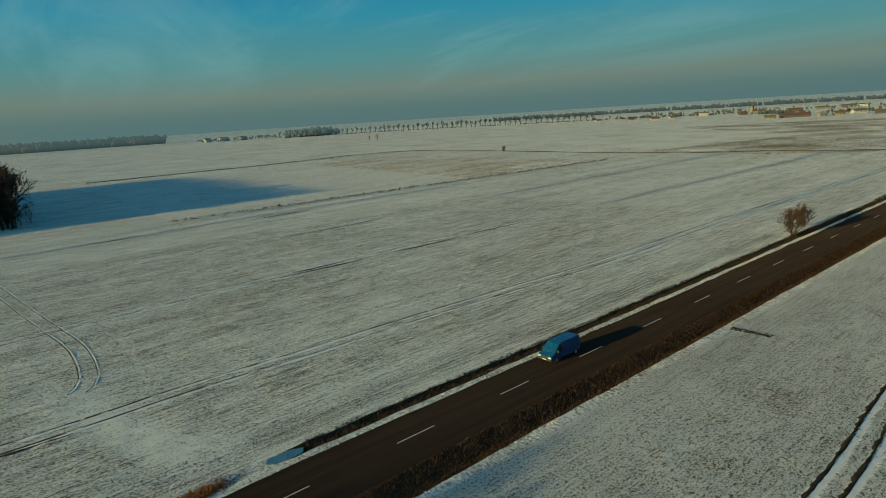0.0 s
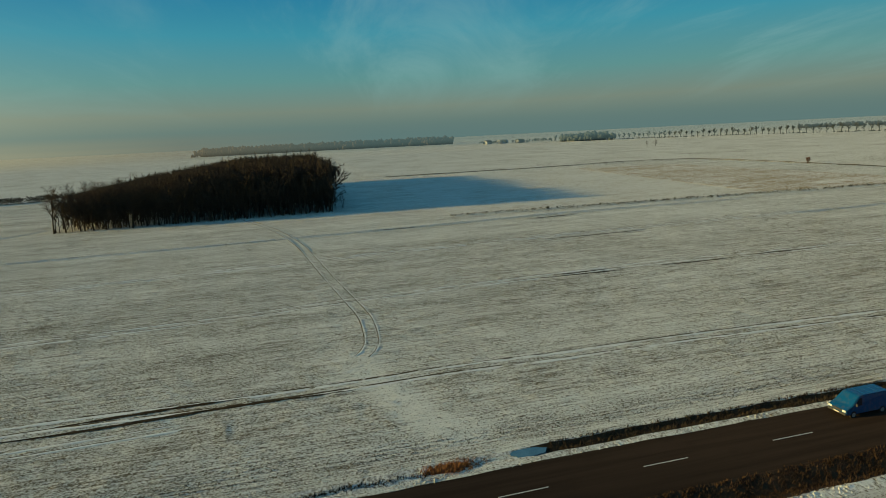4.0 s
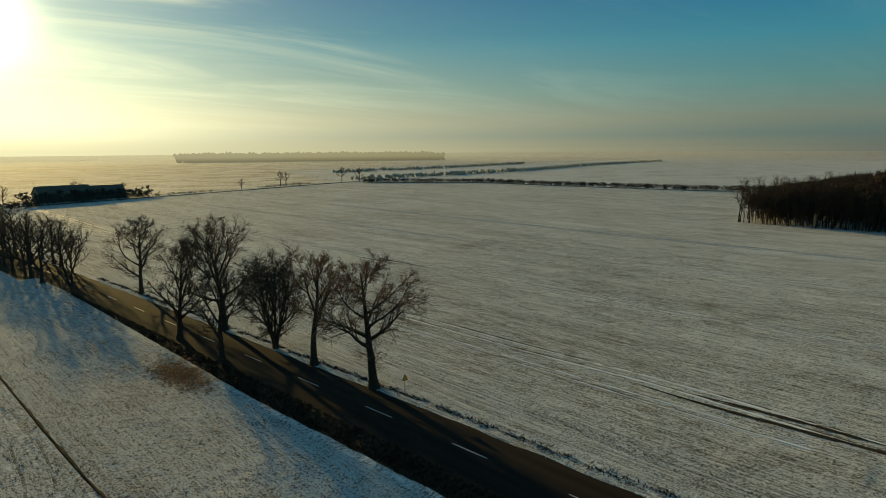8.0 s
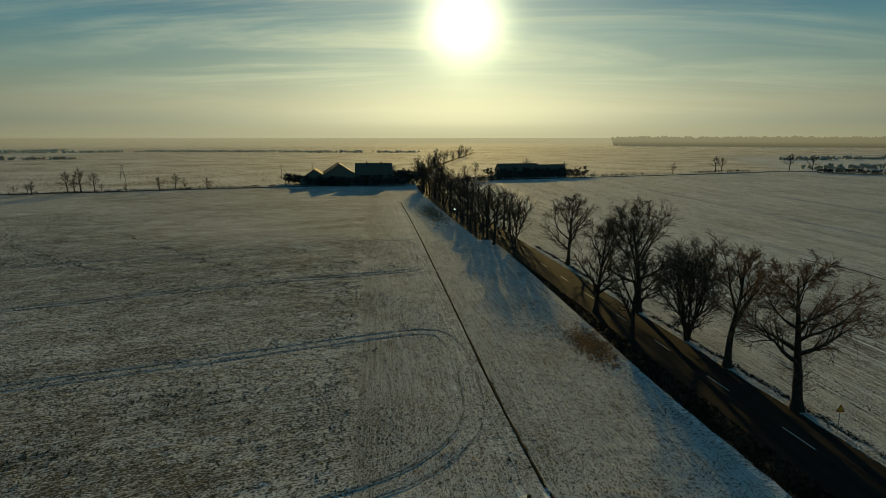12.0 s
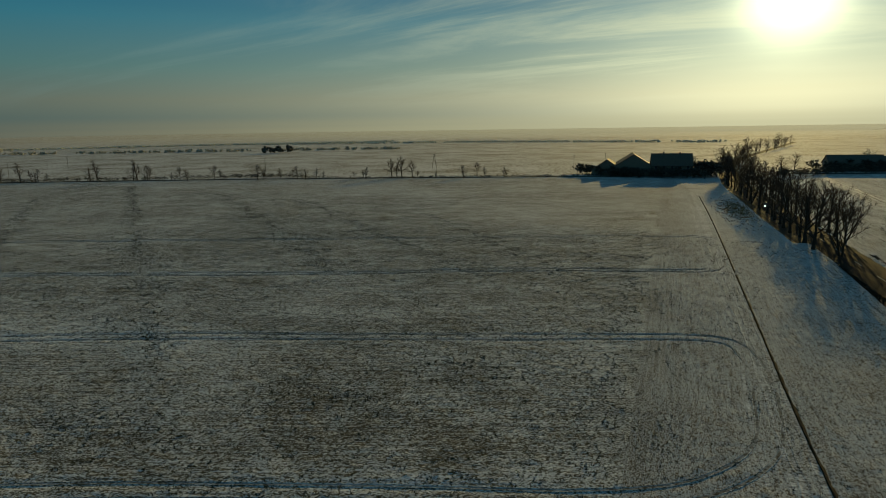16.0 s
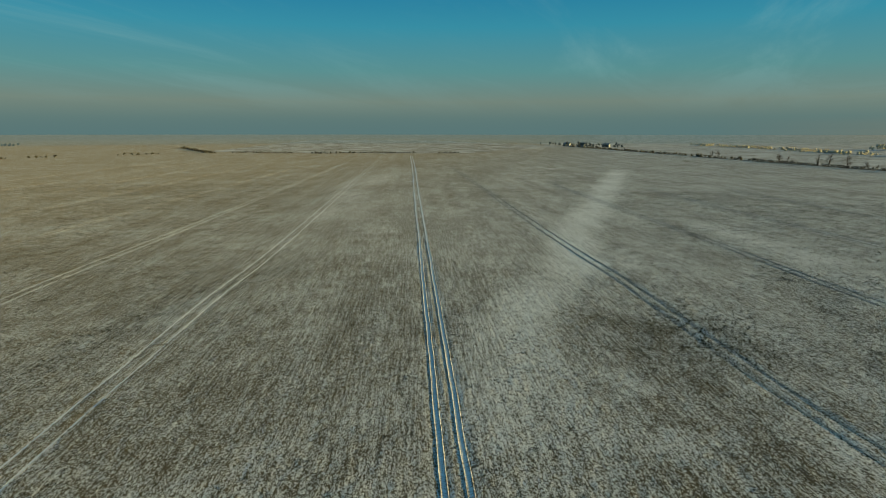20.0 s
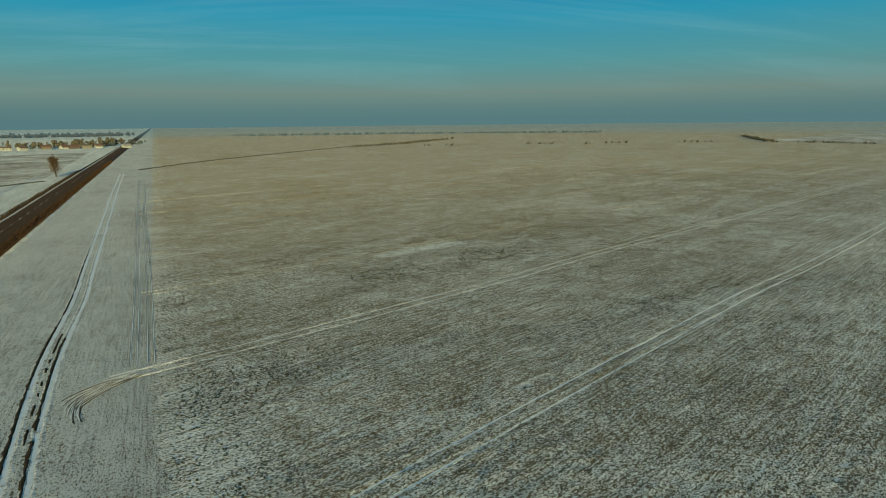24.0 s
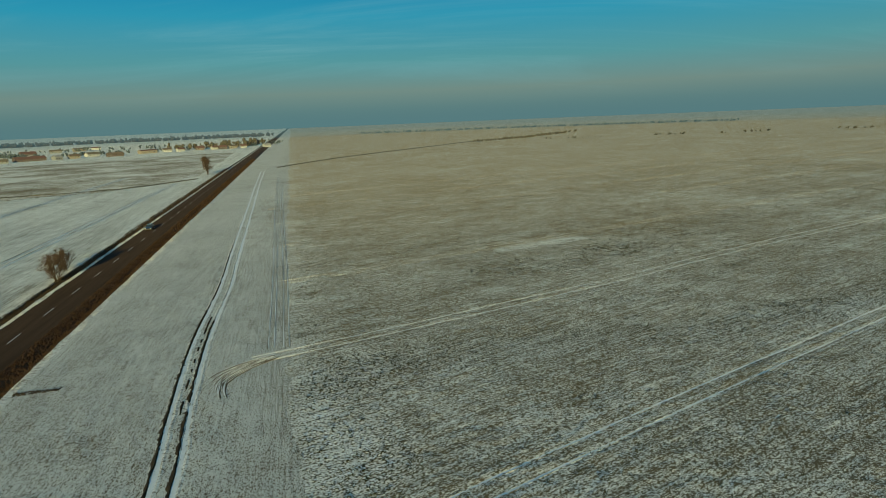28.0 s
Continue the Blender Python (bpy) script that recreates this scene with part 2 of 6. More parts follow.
field_tan = snowy("tan_crop_field", (0.11, 0.09, 0.055), (0.17, 0.135, 0.08), snow=(0.68, 0.67, 0.64), cover=0.46, turn=-18.5, rows=0.10, patch=0.12, grain=1.2, bump=0.06)
field_furrow = snowy("snow_filled_furrows", (0.20, 0.15, 0.09), (0.28, 0.21, 0.13), snow=(0.61, 0.61, 0.58), cover=0.80, turn=84.0, rows=0.16, patch=0.05, grain=1.6, bump=0.12)
field_plough = snowy("ploughed_soil_with_snow", (0.24, 0.18, 0.10), (0.32, 0.24, 0.14), cover=0.42, turn=80.0, rows=0.22, patch=0.05, grain=1.2, bump=0.22)
snow_clean = plain("trodden_snow", (0.60, 0.60, 0.59), (0.74, 0.74, 0.72), 0.8, 0.7, 0.04)
snow_rut = plain("compacted_snow", (0.56, 0.565, 0.565), (0.70, 0.70, 0.69), 1.2, 0.55, 0.02)
snow_trod = snowy("trodden_crop_snow", SOIL, SOIL2, snow=(0.70, 0.695, 0.67), cover=0.62, rows=0.0, patch=0.04, grain=3.5, sharp=0.12)
rut_dirty = snowy("dirty_rut_snow", (0.045, 0.036, 0.024), (0.085, 0.068, 0.045), snow=(0.46, 0.455, 0.43), cover=0.46, rows=0.0, patch=0.04, grain=3.5, sharp=0.14)
stubble_soil = plain("bare_stubble_soil", (0.060, 0.048, 0.032), (0.12, 0.096, 0.064), 0.8, 0.95, 0.04, 0.02)
soil_dark = plain("wet_dark_soil", (0.030, 0.022, 0.014), (0.065, 0.047, 0.030), 1.0, 0.95, 0.05, 0.02)
grass_dark = plain("dark_ditch_weeds", (0.035, 0.026, 0.018), (0.075, 0.056, 0.038), 0.8, 0.95, 0.0, 0.02)
grass_brown = plain("dead_brown_grass", (0.030, 0.018, 0.010), (0.066, 0.038, 0.021), 0.6, 0.9, 0.06)
leaf_red = plain("red_brown_leaves", (0.20, 0.085, 0.035), (0.34, 0.16, 0.07), 0.8, 0.9)
grass_gold = plain("dry_golden_grass", (0.22, 0.13, 0.045), (0.34, 0.21, 0.08), 0.8, 0.9)
bark = plain("grey_brown_bark", (0.032, 0.024, 0.017), (0.066, 0.050, 0.036), 3.0, 0.95, 0.03)
twig_brown = plain("brown_twigs", (0.060, 0.040, 0.026), (0.11, 0.075, 0.050), 2.0, 0.95)
twig_red = plain("reddish_dry_twigs", (0.13, 0.065, 0.035), (0.20, 0.11, 0.06), 2.0, 0.95)
bark_wood = plain("woodland_bark", (0.034, 0.028, 0.022), (0.066, 0.050, 0.038), 0.3, 0.95)
# far growth: distance haze put into bluish or lightened base colours
hazed_wood = plain("haze_tinted_far_wood", (0.055, 0.072, 0.082), (0.080, 0.096, 0.104), 0.02, 0.95)
haze_pale_wood = plain("haze_lightened_wood", (0.58, 0.55, 0.42), (0.68, 0.65, 0.52), 0.02, 0.95)
haze_hedge = plain("haze_lightened_hedge", (0.36, 0.33, 0.25), (0.50, 0.46, 0.36), 0.3, 0.95)
hedge_mat = plain("bare_hedge", (0.060, 0.055, 0.042), (0.10, 0.092, 0.070), 0.4, 0.95)
# blue of the reflected sky put into the ice's base colour
ice = plain("sky_tinted_ice", (0.05, 0.12, 0.18), (0.09, 0.18, 0.26), 0.8, 0.12, 0.0, 0.5)
paint_white = plain("worn_road_paint", (0.28, 0.27, 0.25), (0.55, 0.54, 0.51), 2.5, 0.8)
steel = plain("galvanised_steel", (0.35, 0.36, 0.37), (0.48, 0.49, 0.50), 4.0, 0.45, 0, 0.5, 0.8)
wood_pole = plain("weathered_timber", (0.10, 0.08, 0.06), (0.18, 0.15, 0.11), 2.0, 0.9)
rubber = plain("black_rubber", (0.015, 0.015, 0.015), (0.03, 0.03, 0.03), 5.0, 0.8)
sign_yellow = plain("yellow_sign_face", (0.62, 0.42, 0.03), (0.70, 0.48, 0.05), 3.0, 0.4)
sign_red = plain("red_sign_border", (0.45, 0.02, 0.02), (0.55, 0.03, 0.03), 3.0, 0.4)
sign_back = plain("grey_sign_back", (0.12, 0.12, 0.12), (0.18, 0.18, 0.18), 3.0, 0.5)
plaster = {k: plain(k + "_render_wall", tuple(v * 0.85 for v in c), c, 0.7, 0.85) for k, c in dict(
    white=(0.36, 0.37, 0.38), yellow=(0.22, 0.20, 0.17), grey=(0.19, 0.20, 0.21), brick=(0.11, 0.092, 0.088), orange=(0.17, 0.14, 0.12), dark=(0.22, 0.195, 0.145)).items()}
tiles = {k: plain(k + "_roof", tuple(v * 0.75 for v in c), c, 0.9, 0.8, 0.02) for k, c in dict(
    red=(0.13, 0.078, 0.066), brown=(0.13, 0.10, 0.075), dark=(0.13, 0.11, 0.08), grey=(0.26, 0.26, 0.26), snowy=(0.72, 0.72, 0.72)).items()}
win_glass, _nt, _b = material("dark_window_glass", 0.06, 0.6)
_b.inputs["Base Color"].default_value = (0.02, 0.025, 0.03, 1)


def asphalt_material():
    m, nt, bsdf = material("worn_brown_asphalt", 0.95, 0.03, 0.5)
    p = place(nt)
    wear = noise_tex(nt, mapped(nt, p, (1.1, 0.05, 0.1)), 1.0, 4.0, 0.6)
    blot = noise_tex(nt, p, 0.35, 5.0, 0.65)
    fine = noise_tex(nt, p, 22.0, 3.0, 0.7)
    base = mix(nt, ramp(nt, wear, (0.36, 0.0), (0.64, 1.0)), (0.023, 0.016, 0.012), (0.036, 0.025, 0.019))
    base = mix(nt, ramp(nt, blot, (0.55, 0.0), (0.75, 0.5)), base, (0.020, 0.014, 0.011))
    nt.links.new(mix(nt, ramp(nt, fine, (0.4, 0.0), (0.8, 0.4)), base, (0.042, 0.031, 0.024)), bsdf.inputs["Base Color"])
    bumped(nt, bsdf, fine, 0.4, 0.01)
    return m


asphalt = asphalt_material()


def glossy(name, colour, rough=0.25, metal=0.0, coat=0.5):
    m, nt, bsdf = material(name, rough, 0.5)
    p = nt.nodes.new("ShaderNodeTexCoord").outputs["Object"]
    dirt = ramp(nt, noise_tex(nt, p, 2.5, 5.0), (0.45, 0.0), (0.8, 0.35))
    nt.links.new(mix(nt, dirt, colour, (0.10, 0.085, 0.065)), bsdf.inputs["Base Color"])
    bsdf.inputs["Coat Weight"].default_value, bsdf.inputs["Metallic"].default_value = coat, metal
    return m


blue_paint = glossy("blue_van_paint", (0.003, 0.058, 0.155))
black_paint = glossy("black_car_paint", (0.012, 0.012, 0.014))
grey_plastic = plain("grey_plastic", (0.04, 0.04, 0.042), (0.06, 0.06, 0.062), 4.0, 0.6)
lamp_lens = glossy("clear_lamp_lens", (0.65, 0.66, 0.66), 0.1)
lamp_red = glossy("red_lamp_lens", (0.40, 0.015, 0.01), 0.15)
lit_lens, _nt, _b = material("lit_headlamp", 0.2)
_b.inputs["Emission Color"].default_value, _b.inputs["Emission Strength"].default_value = (1.0, 0.93, 0.8, 1), 9.0


# ---- building helpers ----
def mesh_of(name, verts, faces, mats, index=None, smooth=False):
    me = bpy.data.meshes.new(name)
    me.from_pydata(verts, [], faces)
    for m in (mats if isinstance(mats, (list, tuple)) else [mats]):
        me.materials.append(m)
    if index is not None:
        me.polygons.foreach_set("material_index", index)
    if smooth:
        me.polygons.foreach_set("use_smooth", [True] * len(me.polygons))
    me.update()
    return me


def part(name, data, mat, parent, label=""):
    """Link a bmesh or a mesh as one object under a thing or a part (or at top level if parent is None)."""
    if isinstance(data, bmesh.types.BMesh):
        me = bpy.data.meshes.new(name)
        bmesh.ops.recalc_face_normals(data, faces=data.faces)
        data.to_mesh(me)
        data.free()
    else:
        me = data
    if mat is not None:
        me.materials.clear()
        me.materials.append(mat)
    ob = new(name, me)
    ob.parent = parent
    return tagged(ob, label) if label else ob


def thing(name, at, label, category, group="", kind="", turn=0.0):
    e = new(name)
    e.empty_display_size = 0.3
    e.matrix_basis = pose(*at, 0, 0, turn)
    return tagged(e, label, category, group, kind)


def box(bm, x0, x1, y0, y1, z0, z1, bevel=0.0):
    r = bmesh.ops.create_cube(bm, size=1.0)
    for v in r["verts"]:
        v.co = Vector(((x0 + x1) / 2 + v.co.x * (x1 - x0), (y0 + y1) / 2 + v.co.y * (y1 - y0), (z0 + z1) / 2 + v.co.z * (z1 - z0)))
    if bevel:
        edges = list({e for v in r["verts"] for e in v.link_edges})
        bmesh.ops.bevel(bm, geom=edges, offset=bevel, segments=2, affect="EDGES")
    return bm


def boxed(*a, **k):
    return box(bmesh.new(), *a, **k)


def rod(bm, a, b, r0, r1=None, n=8):
    a, b = Vector(a), Vector(b)
    q = (b - a).to_track_quat("Z", "Y")
    r = bmesh.ops.create_cone(bm, cap_ends=True, segments=n, radius1=r0, radius2=r0 if r1 is None else r1, depth=(b - a).length)
    bmesh.ops.transform(bm, matrix=Matrix.Translation((a + b) / 2) @ q.to_matrix().to_4x4(), verts=r["verts"])
    return bm


def rodded(*a, **k):
    return rod(bmesh.new(), *a, **k)


# ---- the road's line and the lie of the land ----
ROAD_Y = (-4500, -1055, -897, -730, -560, -483, -400, -290, -205, -112, -60, -35, 0, 25, 120, 420, 780, 4500)
ROAD_X = (-1400.0, -180.0, -142.0, -102.0, -60.0, -42.0, -30.0, -25.8, -29.2, -33.9, -35.9, -36.9, -37.9, -38.2, -37.9, -36.6, -34.8, -20.0)


def road_x(y):
    return float(np.interp(y, ROAD_Y, ROAD_X))


# ground profile near the road: offset from its centre, height, material to the next column
NEAR = ((-9.0, 0.0, 0), (-6.0, 0.0, 2), (-5.6, -0.28, 2), (-4.95, -0.25, 2), (-4.5, -0.02, 3), (-3.62, 0.02, 2), (-3.3, -0.05, 2), (3.3, -0.05, 2), (3.5, 0.02, 4), (4.4, -0.10, 4),
        (5.6, -0.45, 4), (6.5, -0.20, 3), (6.9, 0.06, 3), (7.7, 0.0, 5))
WEST, EAST = (-4700, -1500, -450, -200, -100), (90, 200, 600, 1600, 4700)


def crop_edge(y):
    """Where the crop of the eastern field begins beside the headland."""
    return float(np.interp(y, (-300, -45, 60, 500), (5.0, 2.4, -2.6, -3.2)))


def land():
    ys = sorted({*range(-4500, -600, 300), *range(-600, -160, 20), *range(-160, 200, 2), *range(200, 520, 16), *range(520, 4801, 300)})
    verts, faces, index = [], [], []
    rng = random.Random(5)
    mats = [0] * len(WEST) + [m for _, _, m in NEAR] + [1] * (len(EAST))
    n = len(WEST) + len(NEAR) + 1 + len(EAST)
    for y in ys:
        verts += [(x + min(0.0, road_x(y) + 42.0), y, 0.0) for x in WEST]
        for off, z, _ in NEAR:
            rough = 3.5 < abs(off) < 9 and abs(y) < 300
            z = z * (0.25 if off < -4 and y < 17 else 1.0)
            verts.append((road_x(y) + off + (rng.uniform(-0.16, 0.16) if rough else 0), y, z + (rng.uniform(-0.05, 0.05) if rough and z else 0)))
        verts += [(x, y, 0.0) for x in (crop_edge(y) + rng.uniform(-0.7, 0.7), *EAST)]
    for j in range(len(ys) - 1):
        for i in range(n - 1):
            faces.append((j * n + i, j * n + i + 1, (j + 1) * n + i + 1, (j + 1) * n + i))
            ditch = len(WEST) < i + 1 <= len(WEST) + 5
            index.append((0 if i % 2 else 3) if ditch and ys[j] < 17 else mats[i])
    me = mesh_of("ground", verts, faces, [field_west, field_east, soil_dark, snow_trod, grass_brown, headland], index)
    return tagged(new("ground", me), "thinly snow-covered flat farmland with bare soil showing through", "ground", kind="structure")


land()


def ribbon(name, y0, y1, off0, off1, z, mat, step=4.0, crown=0.0):
    verts, faces = [], []
    k = 7
    ys = np.arange(y0, y1 + 0.1, step)
    for y in ys:
        for i in range(k):
            u = i / (k - 1)
            verts.append((road_x(y) + off0 + (off1 - off0) * u, float(y), z + crown * (1 - (2 * u - 1) ** 2)))
    for j in range(len(ys) - 1):
        for i in range(k - 1):
            faces.append((j * k + i, j * k + i + 1, (j + 1) * k + i + 1, (j + 1) * k + i))
    n = len(verts)
    verts += [(x, y, -0.15) for x, y, _ in verts]
    for j in range(len(ys) - 1):
        for i in (0, k - 1):
            a, b = j * k + i, (j + 1) * k + i
            faces.append((a, b, n + b, n + a))
    return mesh_of(name, verts, faces, mat)


road = tagged(new("road", ribbon("road", -900, 1500, -3.5, 3.5, 0.03, asphalt, 4.0, 0.09)), "dark brown worn asphalt country road", "road", kind="structure")
dash_mesh = mesh_of("lane_dash", [(-0.06, -2, 0), (0.06, -2, 0), (0.06, 2, 0), (-0.06, 2, 0), (-0.06, -2, -0.02), (0.06, -2, -0.02), (0.06, 2, -0.02), (-0.06, 2, -0.02)],
                    [(0, 1, 2, 3), (0, 4, 5, 1), (1, 5, 6, 2), (2, 6, 7, 3), (3, 7, 4, 0)], paint_white)
for k in range(-30, 62):
    y = 27.0 + 12.1 * k
    d = new("lane_dash", dash_mesh)
    d.parent = road
    d.matrix_basis = pose(road_x(y) + 0.05, y, 0.126, 0, 0, -math.degrees(math.atan2(road_x(y + 3) - road_x(y - 3), 6)))


# ---- fields beyond ----
def field(name, label, mat, z, *corners):
    n = len(corners)
    verts = [(x, y, z) for x, y in corners] + [(x, y, -0.05) for x, y in corners]
    faces = [tuple(range(n))] + [(i, n + i, n + (i + 1) % n, (i + 1) % n) for i in range(n)]
    me = mesh_of(name, verts, faces, mat)
    bm = bmesh.new()
    bm.from_mesh(me)
    bmesh.ops.recalc_face_normals(bm, faces=bm.faces)
    bm.to_mesh(me)
    bm.free()
    return tagged(new(name, me), label, "field", kind="structure")


field("furrowed_field", "pale furrowed field filled with snow", field_furrow, 0.05, (-189, 52), (-185, 168), (-364, 185), (-382, 62))
field("ploughed_field", "brown ploughed strip with little snow", field_plough, 0.05, (-185, 168.3), (-174, 248), (-346, 248), (-364, 185.3))
field("snow_field", "smooth white snow field beyond a farm track", field_white, 0.06, (-405, 66), (-384, 290), (-185, 290), (-150, 420), (-420, 640), (-900, 640), (-900, 66))
field("snow_field", "white snow field beyond a bare hedge", field_white, 0.06, (-372, -160), (-372, -330), (-305, -405), (-420, -700), (-1500, -700), (-1500, -60), (-420, -60))
field("snow_field", "hazy white snow field south of the hedge line", field_far, 0.05, (-300, -425), (-60, -365), (140, -300), (640, -130), (1400, 200), (1900, -1900), (-1900, -1900), (-1500, -720), (-420, -720))
field("snow_field", "pale snowy crop field beyond a low hedge", field_tan, 0.05, (690, 330), (720, 175), (1100, 80), (1700, 500), (1700, 900), (690, 520))
field("crop_field", "brownish crop field near the village", field_tan, 0.045, (-52, 335), (-120, 285), (-380, 330), (-300, 560), (-60, 700))


# ---- wheel tracks ----
def smooth_line(pts, step=2.5):
    """Points along a soft curve through pts."""
    p = [Vector((*q, 0)) for q in pts]
    out = []
    for i in range(len(p) - 1):
        a, b, c, d = p[max(i - 1, 0)], p[i], p[i + 1], p[min(i + 2, len(p) - 1)]
        n = max(2, int((c - b).length / step))
        for k in range(n):
            t = k / n
            out.append(0.5 * (2 * b + (c - a) * t + (2 * a - 5 * b + 4 * c - d) * t * t + (3 * b - a - 3 * c + d) * t ** 3))
    out.append(p[-1])
    return out


def rut_mesh(line, side, width, berm, seed, mats, wobble=0.06, sink=0.006, shoulder=1.0, ragged=0.0):
    """One wheel rut: a trodden bottom between two uneven shoulders."""
    rng = random.Random(seed)
    prof = ((-width * shoulder, 0.0, 0), (-width * 0.68, berm, 0), (-width * 0.56, berm * 0.6, 1), (-width * 0.46, sink, 1), (width * 0.46, sink, 1), (width * 0.56, berm * 0.6, 1), (width * 0.68, berm, 0), (width * shoulder, 0.0, 0))
    verts, faces, index = [], [], []
    k = len(prof)
    w = 0.0
    open_by = 1.0
    for i, q in enumerate(line):
        a, b = line[max(i - 1, 0)], line[min(i + 1, len(line) - 1)]
        d = (b - a).normalized()
        nx = Vector((d.y, -d.x, 0))
        w = 0.8 * w + rng.uniform(-wobble, wobble)
        open_by = min(1.5, max(0.12, 0.75 * open_by + 0.25 * rng.uniform(1 - 2.2 * ragged, 1 + 1.4 * ragged) + rng.uniform(-0.3, 0.3) * ragged))
        for o, z, inner in prof:
            v = q + nx * (side + (o * open_by if inner else o * (1 + 0.3 * ragged * rng.uniform(-1, 1))) + w)
            rough = min(1.0, max(0.6, (150 - max(abs(q.x - 20), abs(q.y - 5) * 0.85)) / 40))
            zz = rough * z * rng.uniform(0.8, 1.15) if z > 0.01 else z + (0.004 if 0 < z else -0.03)
            verts.append((v.x, v.y, zz))
    for i in range(len(line) - 1):
        for j in range(k - 1):
            faces.append((i * k + j, (i + 1) * k + j, (i + 1) * k + j + 1, i * k + j + 1))
            index.append(1 if j == 3 else 0)
    return mesh_of("wheel_rut", verts, faces, mats, index)


RUTS = []        # every pressed wheel line: centre points and offset


def track(pts, gauge, width, berm, label, mats, seed=1, step=2.5, wobble=0.06, group="tracks across the fields", shoulder=1.0, ragged=0.0):
    t = thing("wheel_track", (0, 0, 0), label, "track", group, "structure")
    line = smooth_line(pts, step)
    for s in (-gauge / 2, gauge / 2):
        if width > 0.2:
            RUTS.append((line, s, width))
        part("wheel_rut", rut_mesh(line, s, width, berm, seed + int(s * 10), mats, wobble, 0.006 if width > 0.35 else 0.035, shoulder, ragged), None, t)
    return t


def rut_wall(t, line, off, seed, y0, y1, wide, ragged_by):
    """The torn edge of soil along a wheel rut, dark also for the wall's shade."""
    rng = random.Random(seed)
    verts, faces, run = [], [], 0
    for i, q in enumerate(line):
        d = (line[min(i + 1, len(line) - 1)] - line[max(i - 1, 0)]).normalized()
        nx = Vector((d.y, -d.x, 0))
        gone = not y0 < q.y < y1 or noise.noise((q.y * 0.35, seed, 0.0)) < -0.25 - ragged_by
        if gone:
            run = 0
            continue
        w = wide * (0.5 + 0.8 * rng.random() + 0.6 * max(0.0, noise.noise((q.y * 0.5, seed * 3.0, 4.0))))
        for o, z in ((-w, 0.03), (-w * 0.4, 0.15), (0.02, 0.13), (0.10, 0.012)):
            v = q + nx * (off + o + rng.uniform(-0.04, 0.04))
            verts.append((v.x, v.y, z * rng.uniform(0.7, 1.2)))
        run += 1
        if run > 1:
            n = len(verts)
            faces += [(n - 8 + k, n - 4 + k, n - 3 + k, n - 7 + k) for k in range(3)]
    part("rut_wall", mesh_of("rut_wall", verts, faces, soil_dark), None, t, "torn soil edge darkened for the shaded rut wall")


# farm track along the headland: snow-filled ruts with torn dark edges
FARM = [(-11.2, -40), (-11.4, 0), (-11.5, 20), (-11.7, 44), (-12.4, 56), (-13.0, 68), (-13.3, 81), (-13.0, 106), (-13.8, 139), (-15.2, 210), (-16.8, 283), (-18.2, 377)]
farm = track(FARM, 1.75, 0.56, 0.09, "farm track with snow-filled wheel ruts and torn dark edges", [snow_trod, snow_rut], 3, 0.8, 0.05, shoulder=1.4, ragged=0.3)
line = smooth_line(FARM, 0.5)
rut_wall(farm, line, -1.16, 1, -40, 92, 0.24, 0.2)
rut_wall(farm, line, -1.14, 5, 92, 150, 0.12, -0.1)
rut_wall(farm, line, 0.58, 2, -40, 86, 0.26, 0.1)
rut_wall(farm, line, 0.0, 3, 55, 88, 0.18, -0.2)
FARM_SOUTH = [(-6.1, -297), (-9.0, -190), (-10.2, -100), (-10.6, -60), (-11.2, -40)]
farm = track(FARM_SOUTH, 1.75, 0.50, 0.06, "farm track with one dark rut in thin snow", [snow_trod, snow_trod], 5, 1.0, 0.08, shoulder=1.2, ragged=0.35)
rut_wall(farm, smooth_line(FARM_SOUTH, 1.0), -1.0, 4, -240, -40, 0.22, 0.3)
# second, fainter pair beside it to the south
track([(-8.6, -46), (-8.6, -60), (-9.2, -80), (-8.4, -110), (-7.2, -150), (-6.0, -230)], 1.7, 0.32, 0.03, "faint wheel track beside the farm track", [snow_trod, snow_trod], 4, 2.0)
